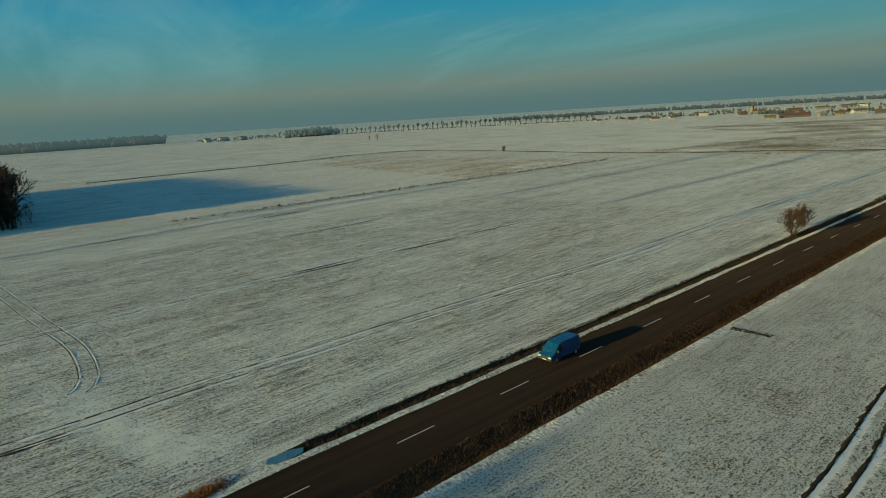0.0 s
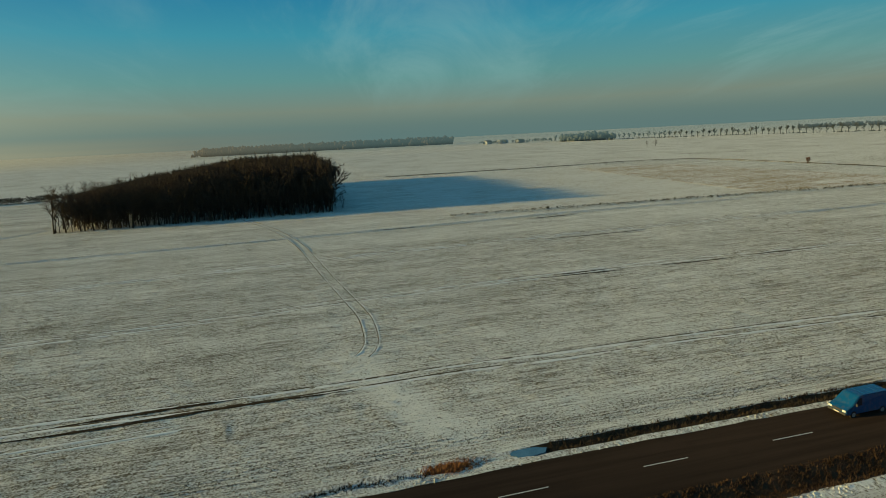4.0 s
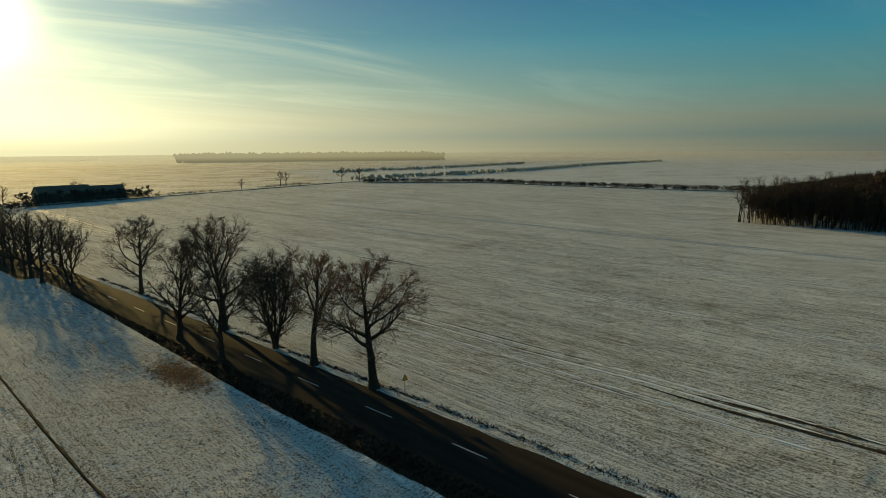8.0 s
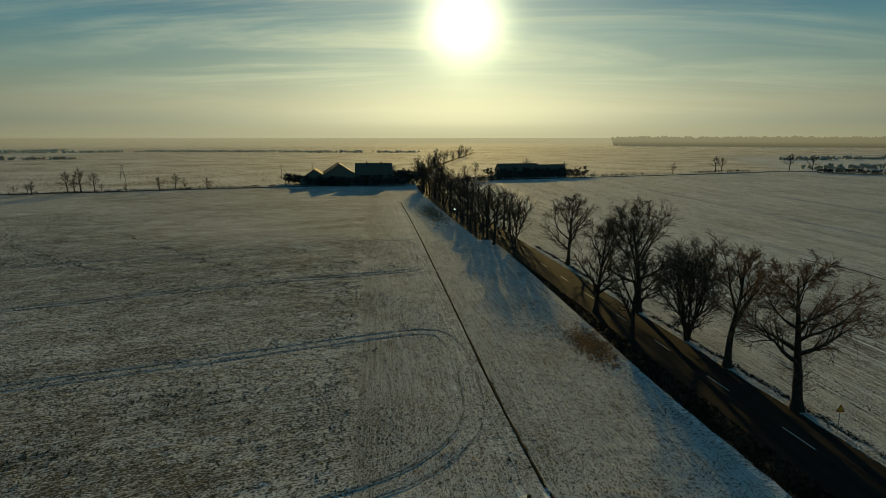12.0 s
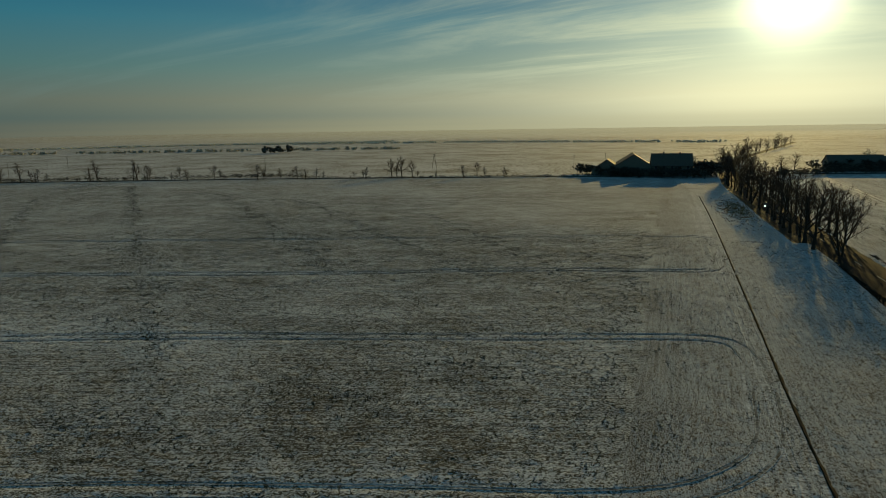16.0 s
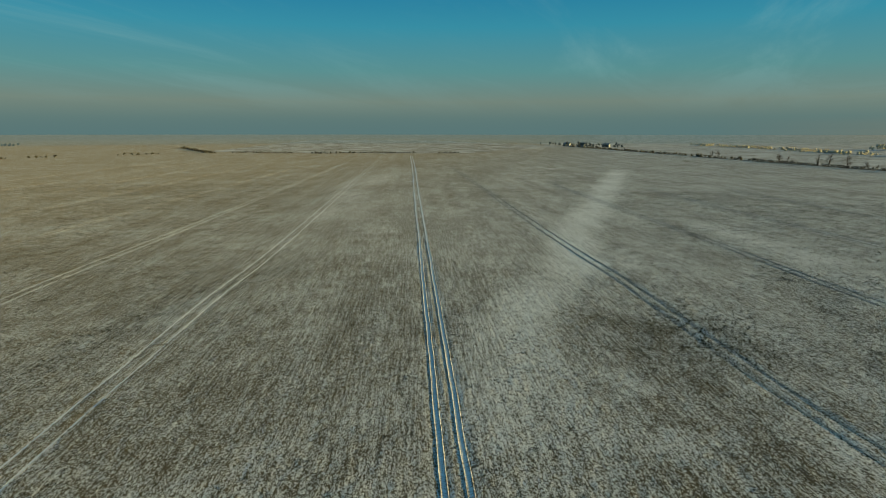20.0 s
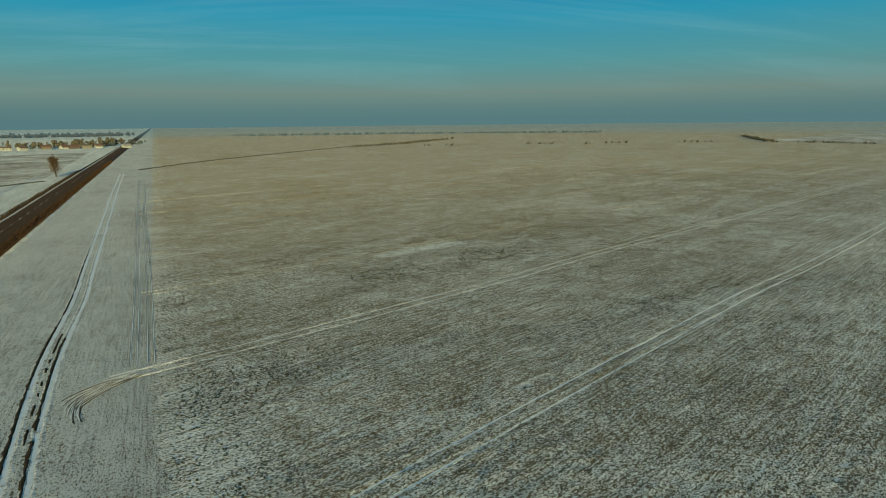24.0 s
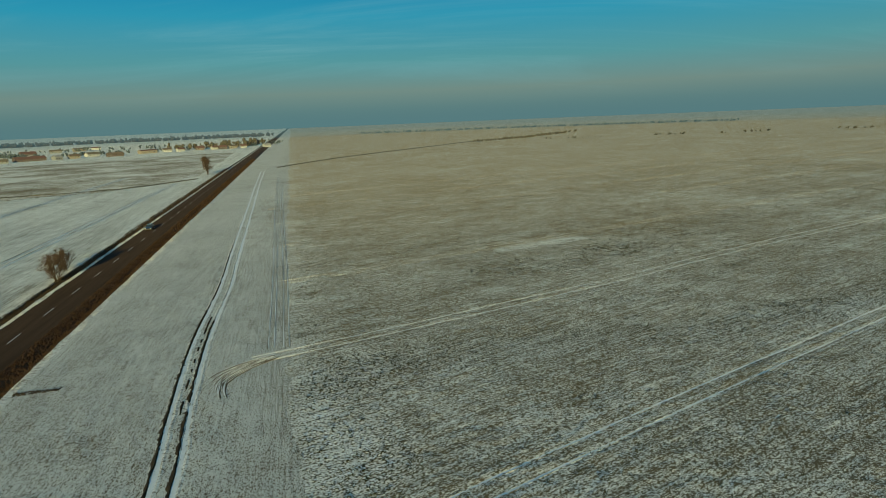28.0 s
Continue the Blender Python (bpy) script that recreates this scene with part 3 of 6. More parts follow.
# tramlines of the eastern field, bending into the farm track at their western ends
TRAM = 0.335
TRAMS = (
    (0.26, 0.06, ((-9.8, -145), (-8.4, -151), (-3, -152.9), (4, -150.7), (20, -145.3), (90, -121.9), (150, -101.8), (300, -51.5))),
    (0.26, 0.06, ((-9.4, -133), (-8.6, -122), (-6, -116.6), (2.5, -114.2), (18, -110), (35, -104.3), (57, -95.3), (88, -85), (120, -74.6), (200, -47), (300, -13))),
    (0.27, 0.06, ((-9.6, -70), (-8.5, -76.4), (-5.5, -78.4), (1.8, -77.0), (18.6, -71.2), (39.4, -64.6), (61.4, -57.6), (84, -49), (110, -39.2), (160, -22.6), (226, 0.6), (320, 33))),
    (0.28, 0.065, ((-9.6, -64), (-8.4, -52), (-3.5, -44.5), (4, -40.3), (17.8, -35.9), (32, -31.3), (45, -26.6), (54, -22.4), (68, -16.9), (87.4, -10.1), (116, -0.2), (180, 23.8), (435, 115.9))),
    (0.40, 0.085, ((-9, -16), (-4, -13.5), (10, -3.0), (27, 5.4), (42, 11.0), (55.5, 15.6), (74, 22), (98, 30.3), (145, 46.5), (260, 86.3), (440, 148), (640, 218))),
    (0.25, 0.06, ((-9.5, 29), (-2, 32), (10.6, 37), (20.8, 40.7), (35.5, 46), (55.5, 52.9), (80.5, 61.4), (117, 72.6), (198, 99.9), (400, 168.6), (596, 235.4))),
    (0.24, 0.055, ((-6.5, 69.0), (-2.3, 70.2), (5.8, 72.2), (21.7, 76.8), (41.8, 82.9), (52, 86), (88, 98.3), (140, 114), (271, 155.5), (480, 222))),
    (0.21, 0.05, ((-4.0, 104.2), (-2.4, 104.6), (9.4, 107), (18.8, 110.4), (34, 115), (62, 123.6), (102, 136.2), (210, 168.8), (400, 226))))
for n, (w, berm, pts) in enumerate(TRAMS):
    bold = n == 4
    track(pts, 1.95, w, berm, "deep tractor tramline pressed into the snowy winter crop" if bold else "tractor tramline pressed into the snowy winter crop", [snow_trod if n == 4 else field_east, snow_rut if n in (4, 5, 6) else rut_dirty if n < 4 else snow_trod], 10 + n, 2.2, 0.05)
for n, y0 in enumerate((138.5, 171, 204, 237)):
    track([(-9.5, y0 - 2.6), (-2, y0 - 0.8), (6, y0 + 1.8)] + [(x, y0 + 0.32 * x) for x in (20, 50, 90, 150, 230, 340, 480)], 1.95, 0.17, 0.04, "faint tractor tramline in the northern winter crop", [field_east, snow_trod], 30 + n, 2.2, 0.05)
# western field: drill tracks along the road, each a pressed white line beside a dark one
def drill_track(pts, gauge, width, dark, seed, label):
    t = thing("drill_track", (0, 0, 0), label, "track", "tracks along the western field", "structure")
    line = smooth_line(pts, 2.0)
    for k, side in enumerate((-gauge / 2, gauge / 2)):
        rng = random.Random(seed + k)
        for name, off, w, top, mat in (("white_line", 0.0, width, 0.115, snow_clean), ("dark_line", -width * 0.85, dark, 0.105, stubble_soil)):
            verts, faces = [], []
            for i, q in enumerate(line):
                d = (line[min(i + 1, len(line) - 1)] - line[max(i - 1, 0)]).normalized()
                nx = Vector((d.y, -d.x, 0))
                e = w * (0.25 + 0.75 * min(1.0, max(0.0, 0.62 + 0.9 * noise.noise((q.y * 0.05, seed + k * 5.0, off * 9)) + rng.uniform(-0.25, 0.25))))
                for o, z in ((-e, 0.05), (-e * 0.8, top), (e * 0.8, top), (e, 0.05)):
                    v = q + nx * (side + off + o)
                    verts.append((v.x, v.y, z * rng.uniform(0.85, 1.1)))
            for i in range(len(line) - 1):
                faces += [(4 * i + j, 4 * i + 4 + j, 4 * i + 5 + j, 4 * i + 1 + j) for j in range(3)]
            part(name, mesh_of(name, verts, faces, mat), None, t)
    return t


drill_track([(-66, -330), (-63.5, -190), (-62.6, -90), (-62.8, -47), (-63.6, -28), (-62.6, -8), (-62.5, 6), (-62.8, 17), (-62.2, 30), (-62, 45), (-61.2, 62), (-60, 88), (-60.8, 137), (-59, 236), (-57, 380)], 1.9, 0.36, 0.30, 60, "pressed drill track along the western field")
drill_track([(-60, -260), (-58, -120), (-58.1, -44), (-58.2, -27), (-58.6, -12)], 1.2, 0.22, 0.12, 61, "faint drill track along the western field")
drill_track([(-99, -330), (-94, -190), (-95, -70), (-94.4, -42), (-95.8, -10), (-98, 9), (-99.5, 45), (-100.2, 70), (-98, 102), (-97, 200), (-94, 380)], 1.9, 0.30, 0.24, 62, "pressed drill track along the western field")
drill_track([(-131, -300), (-129, -93), (-129, -63), (-133, -26), (-137, 30), (-138, 100), (-136, 320)], 1.9, 0.30, 0.22, 64, "faint drill track along the western field")
drill_track([(-172, -250), (-170, -60), (-173, 40), (-175, 80), (-172, 150)], 1.9, 0.30, 0.22, 66, "faint drill track along the western field")
drill_track([(-71, 7.2), (-74.9, 9), (-86.3, 9.8), (-99, 8.6), (-113, 7.0), (-136, 4.7), (-160, 2), (-190, -4), (-222, -14)], 1.9, 0.17, 0.13, 68, "wheel track crossing the western field to the wood")


# churned turns where tractors swung out of the field
for n in range(6):
    drill_track([(-4.0, 69.7 - 0.12 * n), (-6.8, 68.6 - 0.35 * n), (-9.2, 66.9 - 0.75 * n), (-10.6 + 0.35 * n, 65.2 - 1.15 * n)], 0.55, 0.07, 0.14, 40 + n, "fan of churned tractor turns on the headland")
# faint seed-drill lines along the edge of the crop
for n, x in enumerate((-3.4, -5.2)):
    drill_track([(x + 0.6, 72), (x, 120), (x - 1.6, 200), (x - 3.4, 330)], 0.7, 0.07, 0.03, 54 + n, "pale drill lines along the edge of the crop")


def bare_strip(x, y0, y1, w, seed):
    rng = random.Random(seed)
    ys = np.arange(y0, y1, 0.8)
    verts, faces = [], []
    for i, y in enumerate(ys):
        e = min(1.0, 4 * i / len(ys), 4 * (len(ys) - 1 - i) / len(ys)) * w * 1.15 * rng.uniform(0.5, 1.0) + 0.02
        c = x + 0.25 * math.sin(y * 0.21 + seed)
        verts += [(c - e, float(y), 0.12), (c, float(y), 0.17), (c + e, float(y), 0.12)]
    for i in range(len(ys) - 1):
        for k in (0, 1):
            faces.append((3 * i + k, 3 * i + k + 1, 3 * i + 4 + k, 3 * i + 3 + k))
    return tagged(new("bare_soil_strip", mesh_of("bare_soil_strip", verts, faces, soil_dark)), "strip of bare dark soil along a drill track", "soil", "bare strips in the western field", "structure")


for n, (x, y0, y1, w) in enumerate(((-61.4, -30, 6, 0.30), (-63.2, -24, -6, 0.34), (-98.0, 43, 60, 0.30), (-99.6, 46, 58, 0.26), (-97.6, 67, 84, 0.30), (-97.8, 89, 102, 0.30), (-169, 68, 86, 0.42), (-172, 26, 36, 0.40), (-92.6, -118, -96, 0.40), (-90.6, -122, -104, 0.35), (-89.5, -196, -176, 0.5), (-134, 60, 90, 0.28))):
    bare_strip(x, y0, y1, w, n)
track([(-238, -82), (-226, -90), (-224, -100), (-236, -112), (-262, -125)], 2.0, 0.5, 0.07, "track turning round the corner of the wood", [field_west, snow_trod], 73, 2.0)


# ---- rough soil and stubble under the snow, near the road ----
def relief(name, x0, x1, y0, y1, cell, amp, mat, label, seed, run=(1, 1)):
    """A patch of uneven field surface, flat where wheels have pressed it."""
    rng = np.random.default_rng(seed)
    nx, ny = int((x1 - x0) / cell) + 1, int((y1 - y0) / cell) + 1
    gx, gy = np.meshgrid(np.linspace(x0, x1, nx), np.linspace(y0, y1, ny))

    def octave(step):
        w = rng.random((int(ny / step / run[1]) + 3, int(nx / step / run[0]) + 3))
        yy, xx = np.arange(ny) / step / run[1], np.arange(nx) / step / run[0]
        a, b2 = yy.astype(int), xx.astype(int)
        fy, fx = (yy - a)[:, None], (xx - b2)[None]
        return (w[a][:, b2] * (1 - fy) + w[a + 1][:, b2] * fy) * (1 - fx) + (w[a][:, b2 + 1] * (1 - fy) + w[a + 1][:, b2 + 1] * fy) * fx
    h = 0.62 * octave(1) ** 2 + 0.28 * octave(3) + 0.10 * octave(14)
    fade = np.clip(np.minimum.reduce([gx - x0, x1 - gx, gy - y0, y1 - gy]) / 6.0, 0, 1)
    flat = np.ones_like(gx)
    for line, side, width in RUTS:
        for p, q in zip(line, line[1:]):
            d = q - p
            n = max(1, int(d.length / cell * 2))
            u = d.normalized()
            for k in range(n):
                c = p + d * (k / n)
                ix, iy = int(round((c.x + u.y * side - x0) / (x1 - x0) * (nx - 1))), int(round((c.y - u.x * side - y0) / (y1 - y0) * (ny - 1)))
                w = 1 if width > 0.25 else 0
                if 1 <= ix < nx - 1 and 1 <= iy < ny - 1:
                    flat[iy - w:iy + w + 1, ix - w:ix + w + 1] = 0.0 if width > 0.35 or not w else 0.3
    z = 0.006 + amp * h * fade * flat
    gx = gx + rng.uniform(-0.3, 0.3, gx.shape) * cell
    v = np.stack([gx, gy, z], -1).reshape(-1, 3)
    i = (np.arange(ny - 1)[:, None] * nx + np.arange(nx - 1)[None]).ravel()
    f = np.stack([i, i + 1, i + nx + 1, i + nx], 1)
    me = bpy.data.meshes.new(name)
    me.vertices.add(len(v))
    me.vertices.foreach_set("co", v.ravel())
    me.loops.add(f.size)
    me.loops.foreach_set("vertex_index", f.ravel())
    me.polygons.add(len(f))
    me.polygons.foreach_set("loop_start", np.arange(0, f.size, 4))
    me.polygons.foreach_set("loop_total", np.full(len(f), 4))
    me.materials.append(mat)
    me.update(calc_edges=True)
    return tagged(new(name, me), label, "field", kind="structure")


relief("crop_surface", 2.8, 122, -165, 64, 0.36, 0.16, field_east, "rough snow-dusted winter crop soil", 1)
relief("crop_surface", -2.5, 122, 64.2, 175, 0.42, 0.15, field_east, "rough snow-dusted winter crop soil", 2)
relief("headland_surface", -29.3, 2.4, -150, 30, 0.30, 0.15, headland, "rough snow-dusted headland", 3, (1, 1.8))
relief("headland_surface", -29.3, -3.0, 30.2, 170, 0.34, 0.12, headland, "rough snow-dusted headland", 4, (1, 1.8))
relief("stubble_surface", -150, -46.0, -120, 140, 0.36, 0.19, field_west, "rough snow-covered stubble in drilled rows", 5, (1, 2.6))


# ---- roadside verge: grass, snow ridge, ditch ----
def scatter_blades(name, count, spot, size, lean, mat, label, category, seed, blades=4, tall=1.0):
    """Tufts of thin blades over an area, as one object."""
    rng = random.Random(seed)
    verts, faces = [], []
    for _ in range(count):
        x, y, z = spot(rng)
        s = size * rng.uniform(0.5, 1.3)
        for _b in range(blades):
            a = rng.uniform(0, 2 * math.pi)
            o = (x + rng.uniform(-0.5, 0.5) * s, y + rng.uniform(-0.5, 0.5) * s)
            dx, dy = math.cos(a), math.sin(a)
            w = s * rng.uniform(0.10, 0.22)
            t = s * rng.uniform(0.3, 1.0) * lean
            h = s * rng.uniform(0.5, 1.0) * tall
            i = len(verts)
            verts += [(o[0] - dy * w, o[1] + dx * w, z - 0.03), (o[0] + dy * w, o[1] - dx * w, z - 0.03), (o[0] + dx * t, o[1] + dy * t, z + h)]
            faces.append((i, i + 1, i + 2))
    return tagged(new(name, mesh_of(name, verts, faces, mat)), label, category, kind="stuff")


def verge_spot(o0, o1, y0, y1):
    offs = [a for a, _, _ in NEAR]
    zs = [z for _, z, _ in NEAR]

    def spot(rng):
        y, o = rng.uniform(y0, y1), rng.uniform(o0, o1)
        return road_x(y) + o, y, float(np.interp(o, offs, zs))
    return spot


scatter_blades("verge_grass", 26000, verge_spot(3.6, 6.7, -130, 170), 0.25, 0.7, grass_brown, "dead red-brown grass on the road verge", "grass", 11)
scatter_blades("verge_grass", 4500, verge_spot(3.7, 6.9, 170, 520), 0.6, 0.7, grass_brown, "dead red-brown grass on the road verge", "grass", 12)
scatter_blades("ditch_growth", 7000, verge_spot(-6.2, -4.6, 19.5, 170), 0.28, 0.8, grass_dark, "dark weeds in the roadside ditch", "weeds", 13)
scatter_blades("ditch_growth", 2200, verge_spot(-6.6, -4.4, 170, 420), 0.55, 0.8, grass_dark, "dark weeds in the roadside ditch", "weeds", 14)
scatter_blades("verge_grass", 3600, lambda r: (road_x(yy := r.uniform(-140, 9.5)) - 5.0 + r.gauss(0, 0.30) + 0.5 * noise.noise((yy * 0.3, 1.0, 2.0)), yy, -0.06 + 0.25 * min(0.0, noise.noise((yy * 0.45, 7.0, 3.0)))), 0.24, 0.8, grass_dark, "ragged dark weeds along the snowy verge", "grass", 18)
scatter_blades("golden_grass", 900, lambda r: (r.gauss(-43.2, 0.4), r.gauss(10.6, 0.9), -0.05), 0.26, 0.7, leaf_red, "clump of dry red-brown grass by the field gateway", "grass", 15)
scatter_blades("leaf_litter", 1500, lambda r: (r.gauss(-26.6, 1.3), r.gauss(-71, 3.4), 0.09), 0.32, 1.2, leaf_red, "red-brown leaf litter and weeds on snow below the trees", "leaves", 16, 4, 0.25)
scatter_blades("leaf_litter", 1800, lambda r: (r.gauss(-18.5, 2.6), r.gauss(-205, 14), 0.05), 0.3, 1.2, grass_gold, "brown leaf litter on snow near the farm", "leaves", 17)


def clods(name, count, spot, size, mat, label, category, seed):
    """Small uneven lumps lying on the ground, as one object."""
    rng = random.Random(seed)
    verts, faces = [], []
    for _ in range(count):
        x, y, z = spot(rng)
        s = size * rng.uniform(0.5, 1.4)
        i = len(verts)
        for k in range(5):
            a = 2 * math.pi * k / 5 + rng.uniform(-0.3, 0.3)
            verts.append((x + math.cos(a) * s * rng.uniform(0.7, 1.2), y + math.sin(a) * s * rng.uniform(0.7, 1.2), z - 0.02))
        verts.append((x + rng.uniform(-0.3, 0.3) * s, y + rng.uniform(-0.3, 0.3) * s, z + s * rng.uniform(0.5, 0.9)))
        faces += [(i + k, i + (k + 1) % 5, i + 5) for k in range(5)]
    return tagged(new(name, mesh_of(name, verts, faces, mat)), label, category, kind="stuff")


clods("snow_lumps", 2200, verge_spot(-8.6, -6.1, -90, 160), 0.10, snow_trod, "lumps of snow along the field edge", "snow", 21)
clods("snow_lumps", 5000, verge_spot(6.4, 7.8, -140, 200), 0.09, snow_trod, "lumpy snow ridge beside the verge", "snow", 22)
clods("snow_lumps", 4000, verge_spot(-4.4, -3.6, -140, 200), 0.09, snow_trod, "lumpy snow strip along the asphalt edge", "snow", 23)


TRAM_LINES = [tuple(zip(*[q for q in pts if q[0] > 3])) for _, _, pts in TRAMS]


def crop_spot(x0, x1, y0, y1):
    def spot(rng):
        while True:
            x, y = rng.uniform(x0, x1), rng.uniform(y0, y1)
            thick = noise.noise((x * 0.07, y * 0.11, 3.0)) + 0.7 * noise.noise((x * 0.33, y * 0.4, 9.0))
            band = noise.noise(((x - 0.5 * y) * 0.012, (y - TRAM * x) * 0.09, 5.0))
            wheel = min(abs(abs(y - float(np.interp(x, xs, ys))) - 1.03) for xs, ys in TRAM_LINES) < 0.34
            fade = min((x1 - x) / 50, (y - y0) / 35 if y0 < -100 else 1.0, (y1 - y) / 50 if y1 > 0 else 1.0)
            if 0.6 * thick + 0.5 * band + rng.uniform(-0.6, 0.8) > 0 and not wheel and rng.random() < fade and x > crop_edge(y) + rng.uniform(-0.3, 3.0):
                break
        r = round((y - TRAM * x) / 0.5) * 0.5 + rng.gauss(0, 0.06)     # drilled rows
        return x, r + TRAM * x, 0.06
    return spot


def thin_spot(x0, x1, y0, y1, bias):
    def spot(rng):
        while True:
            x, y = rng.uniform(x0, x1), rng.uniform(y0, y1)
            if noise.noise((x * 0.12, y * 0.09, 7.0)) + 0.6 * noise.noise((x * 0.5, y * 0.4, 2.0)) + rng.uniform(-0.7, 0.5) > bias:
                return x, y, 0.06
    return spot


crop_mat = plain("wilted_crop_plants", (0.034, 0.034, 0.018), (0.078, 0.068, 0.036), 0.5, 0.9)
scatter_blades("winter_crop", 66000, crop_spot(-3, 125, -40, 150), 0.26, 1.0, crop_mat, "wilted olive winter crop plants poking through snow", "crop", 31, 4, 0.42)
scatter_blades("winter_crop", 74000, crop_spot(2, 135, -165, -30), 0.26, 1.0, crop_mat, "wilted olive winter crop plants poking through snow", "crop", 32, 4, 0.42)
scatter_blades("winter_crop", 26000, crop_spot(70, 300, -230, 20), 0.42, 1.0, crop_mat, "wilted olive winter crop plants poking through snow", "crop", 36, 3, 0.4)
scatter_blades("winter_crop", 18000, crop_spot(0, 280, 90, 300), 0.42, 1.0, crop_mat, "wilted olive winter crop plants poking through snow", "crop", 37, 3, 0.4)
scatter_blades("headland_weeds", 9000, thin_spot(-29, 4, -150, -30, 0.05), 0.22, 1.0, crop_mat, "dark weeds poking through the snowy headland", "weeds", 33, 4, 0.4)
scatter_blades("headland_weeds", 3500, thin_spot(-29, -3, -30, 120, 0.2), 0.17, 1.0, crop_mat, "sparse dark weeds on the snowy headland", "weeds", 34, 4, 0.4)
stubble_mat = plain("dull_straw_stubble", (0.070, 0.056, 0.036), (0.13, 0.105, 0.070), 0.5, 0.9)
scatter_blades("field_stubble", 60000, lambda r: (-46.5 - round(75 * r.random() ** 1.4 / 0.6) * 0.6 + r.gauss(0, 0.05), r.uniform(-95, 120), 0.05), 0.19, 1.0, stubble_mat, "straw stubble in drilled rows under thin snow", "stubble", 35, 3, 0.5)


def treads(label, line, side, half, seed, y0, y1, x0=-20, x1=70):
    """Lug marks pressed across a wheel rut, as low slanting ridges of snow."""
    rng = random.Random(seed)
    verts, faces = [], []
    for p, q in zip(line, line[1:]):
        d = q - p
        u = d.normalized()
        nrm = Vector((u.y, -u.x, 0))
        for k in range(int(d.length / 0.32)):
            c = p + u * (0.32 * k) + nrm * side
            if not (x0 < c.x < x1 and y0 < c.y < y1):
                continue
            for s in (-1, 1):
                a = c + nrm * (0.03 * s)
                b = c + nrm * (half * s) + u * (0.16 * s * (1 if seed % 2 else -1))
                i = len(verts)
                h = rng.uniform(0.015, 0.03)
                for e, z in ((a, 0.0), (b, 0.0)):
                    verts += [(e.x - u.x * 0.06, e.y - u.y * 0.06, 0.008), (e.x, e.y, 0.012 + h), (e.x + u.x * 0.06, e.y + u.y * 0.06, 0.008)]
                faces += [(i, i + 3, i + 4, i + 1), (i + 1, i + 4, i + 5, i + 2)]
    if verts:
        tagged(new("tread_marks", mesh_of("tread_marks", verts, faces, snow_trod)), label, "tyre marks", kind="stuff")


for n, (line, side, width) in enumerate(list(RUTS)):
    near = min((p.x - 5) ** 2 + p.y ** 2 for p in line) < 3600 and line[-1].x > 60
    if near:
        treads("tyre lug marks pressed into a snowy wheel rut", line, side, 0.13 if width < 0.35 else 0.22, n, -95, 75)

# darker lines of denser growth running out over old drains
for n, (xa, ya, xb, yb, cnt) in enumerate(((40, -36, 255, -228, 1500), (60, -98, 182, -208, 800), (30, -100, 127, -190, 700), (95, -48, 243, -170, 800), (150, -55, 300, -170, 500), (15, -105, 70, -170, 350))):
    def drain_spot(r, xa=xa, ya=ya, xb=xb, yb=yb):
        u = r.random()
        w = 2.0 + 0.9 * math.sin(u * 23 + xa)
        return xa + (xb - xa) * u + r.gauss(0, w), ya + (yb - ya) * u + r.gauss(0, w), 0.06
    scatter_blades("winter_crop", cnt, drain_spot, 0.30, 1.0, crop_mat, "darker line of denser crop over an old drain", "crop", 80 + n, 4)
for n, (cx, cy, s, cnt) in enumerate(((31, -49, 5.0, 160), (82, -12, 7.5, 700), (20, -60, 4.0, 200), (60, 105, 6.0, 300), (36, 100, 5.0, 250))):
    scatter_blades("winter_crop", cnt, lambda r, cx=cx, cy=cy, s=s: (r.gauss(cx, s), r.gauss(cy, s * 0.6), 0.05), 0.30, 1.0, crop_mat, "dark patch of denser winter crop", "crop", 90 + n, 4)


# frozen puddle in the ditch mouth
bm = bmesh.new()
rngp = random.Random(8)
ring = [bm.verts.new((math.cos(a) * 0.85 * rngp.uniform(0.75, 1.15), math.sin(a) * 1.6 * rngp.uniform(0.8, 1.15), 0)) for a in np.linspace(0, 2 * math.pi, 22)[:-1]]
bm.faces.new(ring)
ext = bmesh.ops.extrude_face_region(bm, geom=bm.faces[:])
bmesh.ops.translate(bm, vec=(0, 0, -0.3), verts=[v for v in ext["geom"] if isinstance(v, bmesh.types.BMVert)])
puddle = part("frozen_puddle", bm, ice, None)
puddle.matrix_basis = pose(-43.5, 17.6, -0.05)
tagged(puddle, "frozen puddle tinted for the reflected sky at the ditch beside the road", "puddle")
# muddy drain patch on the east side
clods("muddy_patch", 170, lambda r: (r.uniform(-30.4, -26.0), 67.6 + r.gauss(0, 0.25), 0.0), 0.15, soil_dark, "muddy reddish gateway patch in the snow", "mud", 24)


# ---- trees ----
def tube(verts, faces, pts, radii, n):
    base = len(verts)
    for i, p in enumerate(pts):
        d = (pts[min(i + 1, len(pts) - 1)] - pts[max(i - 1, 0)]).normalized()
        u = d.orthogonal().normalized()
        w = d.cross(u)
        for k in range(n):
            a = 2 * math.pi * k / n
            v = p + (u * math.cos(a) + w * math.sin(a)) * radii[i]
            verts.append((v.x, v.y, v.z))
    for i in range(len(pts) - 1):
        for k in range(n):
            a, b = base + i * n + k, base + i * n + (k + 1) % n
            faces.append((a, b, b + n, a + n))


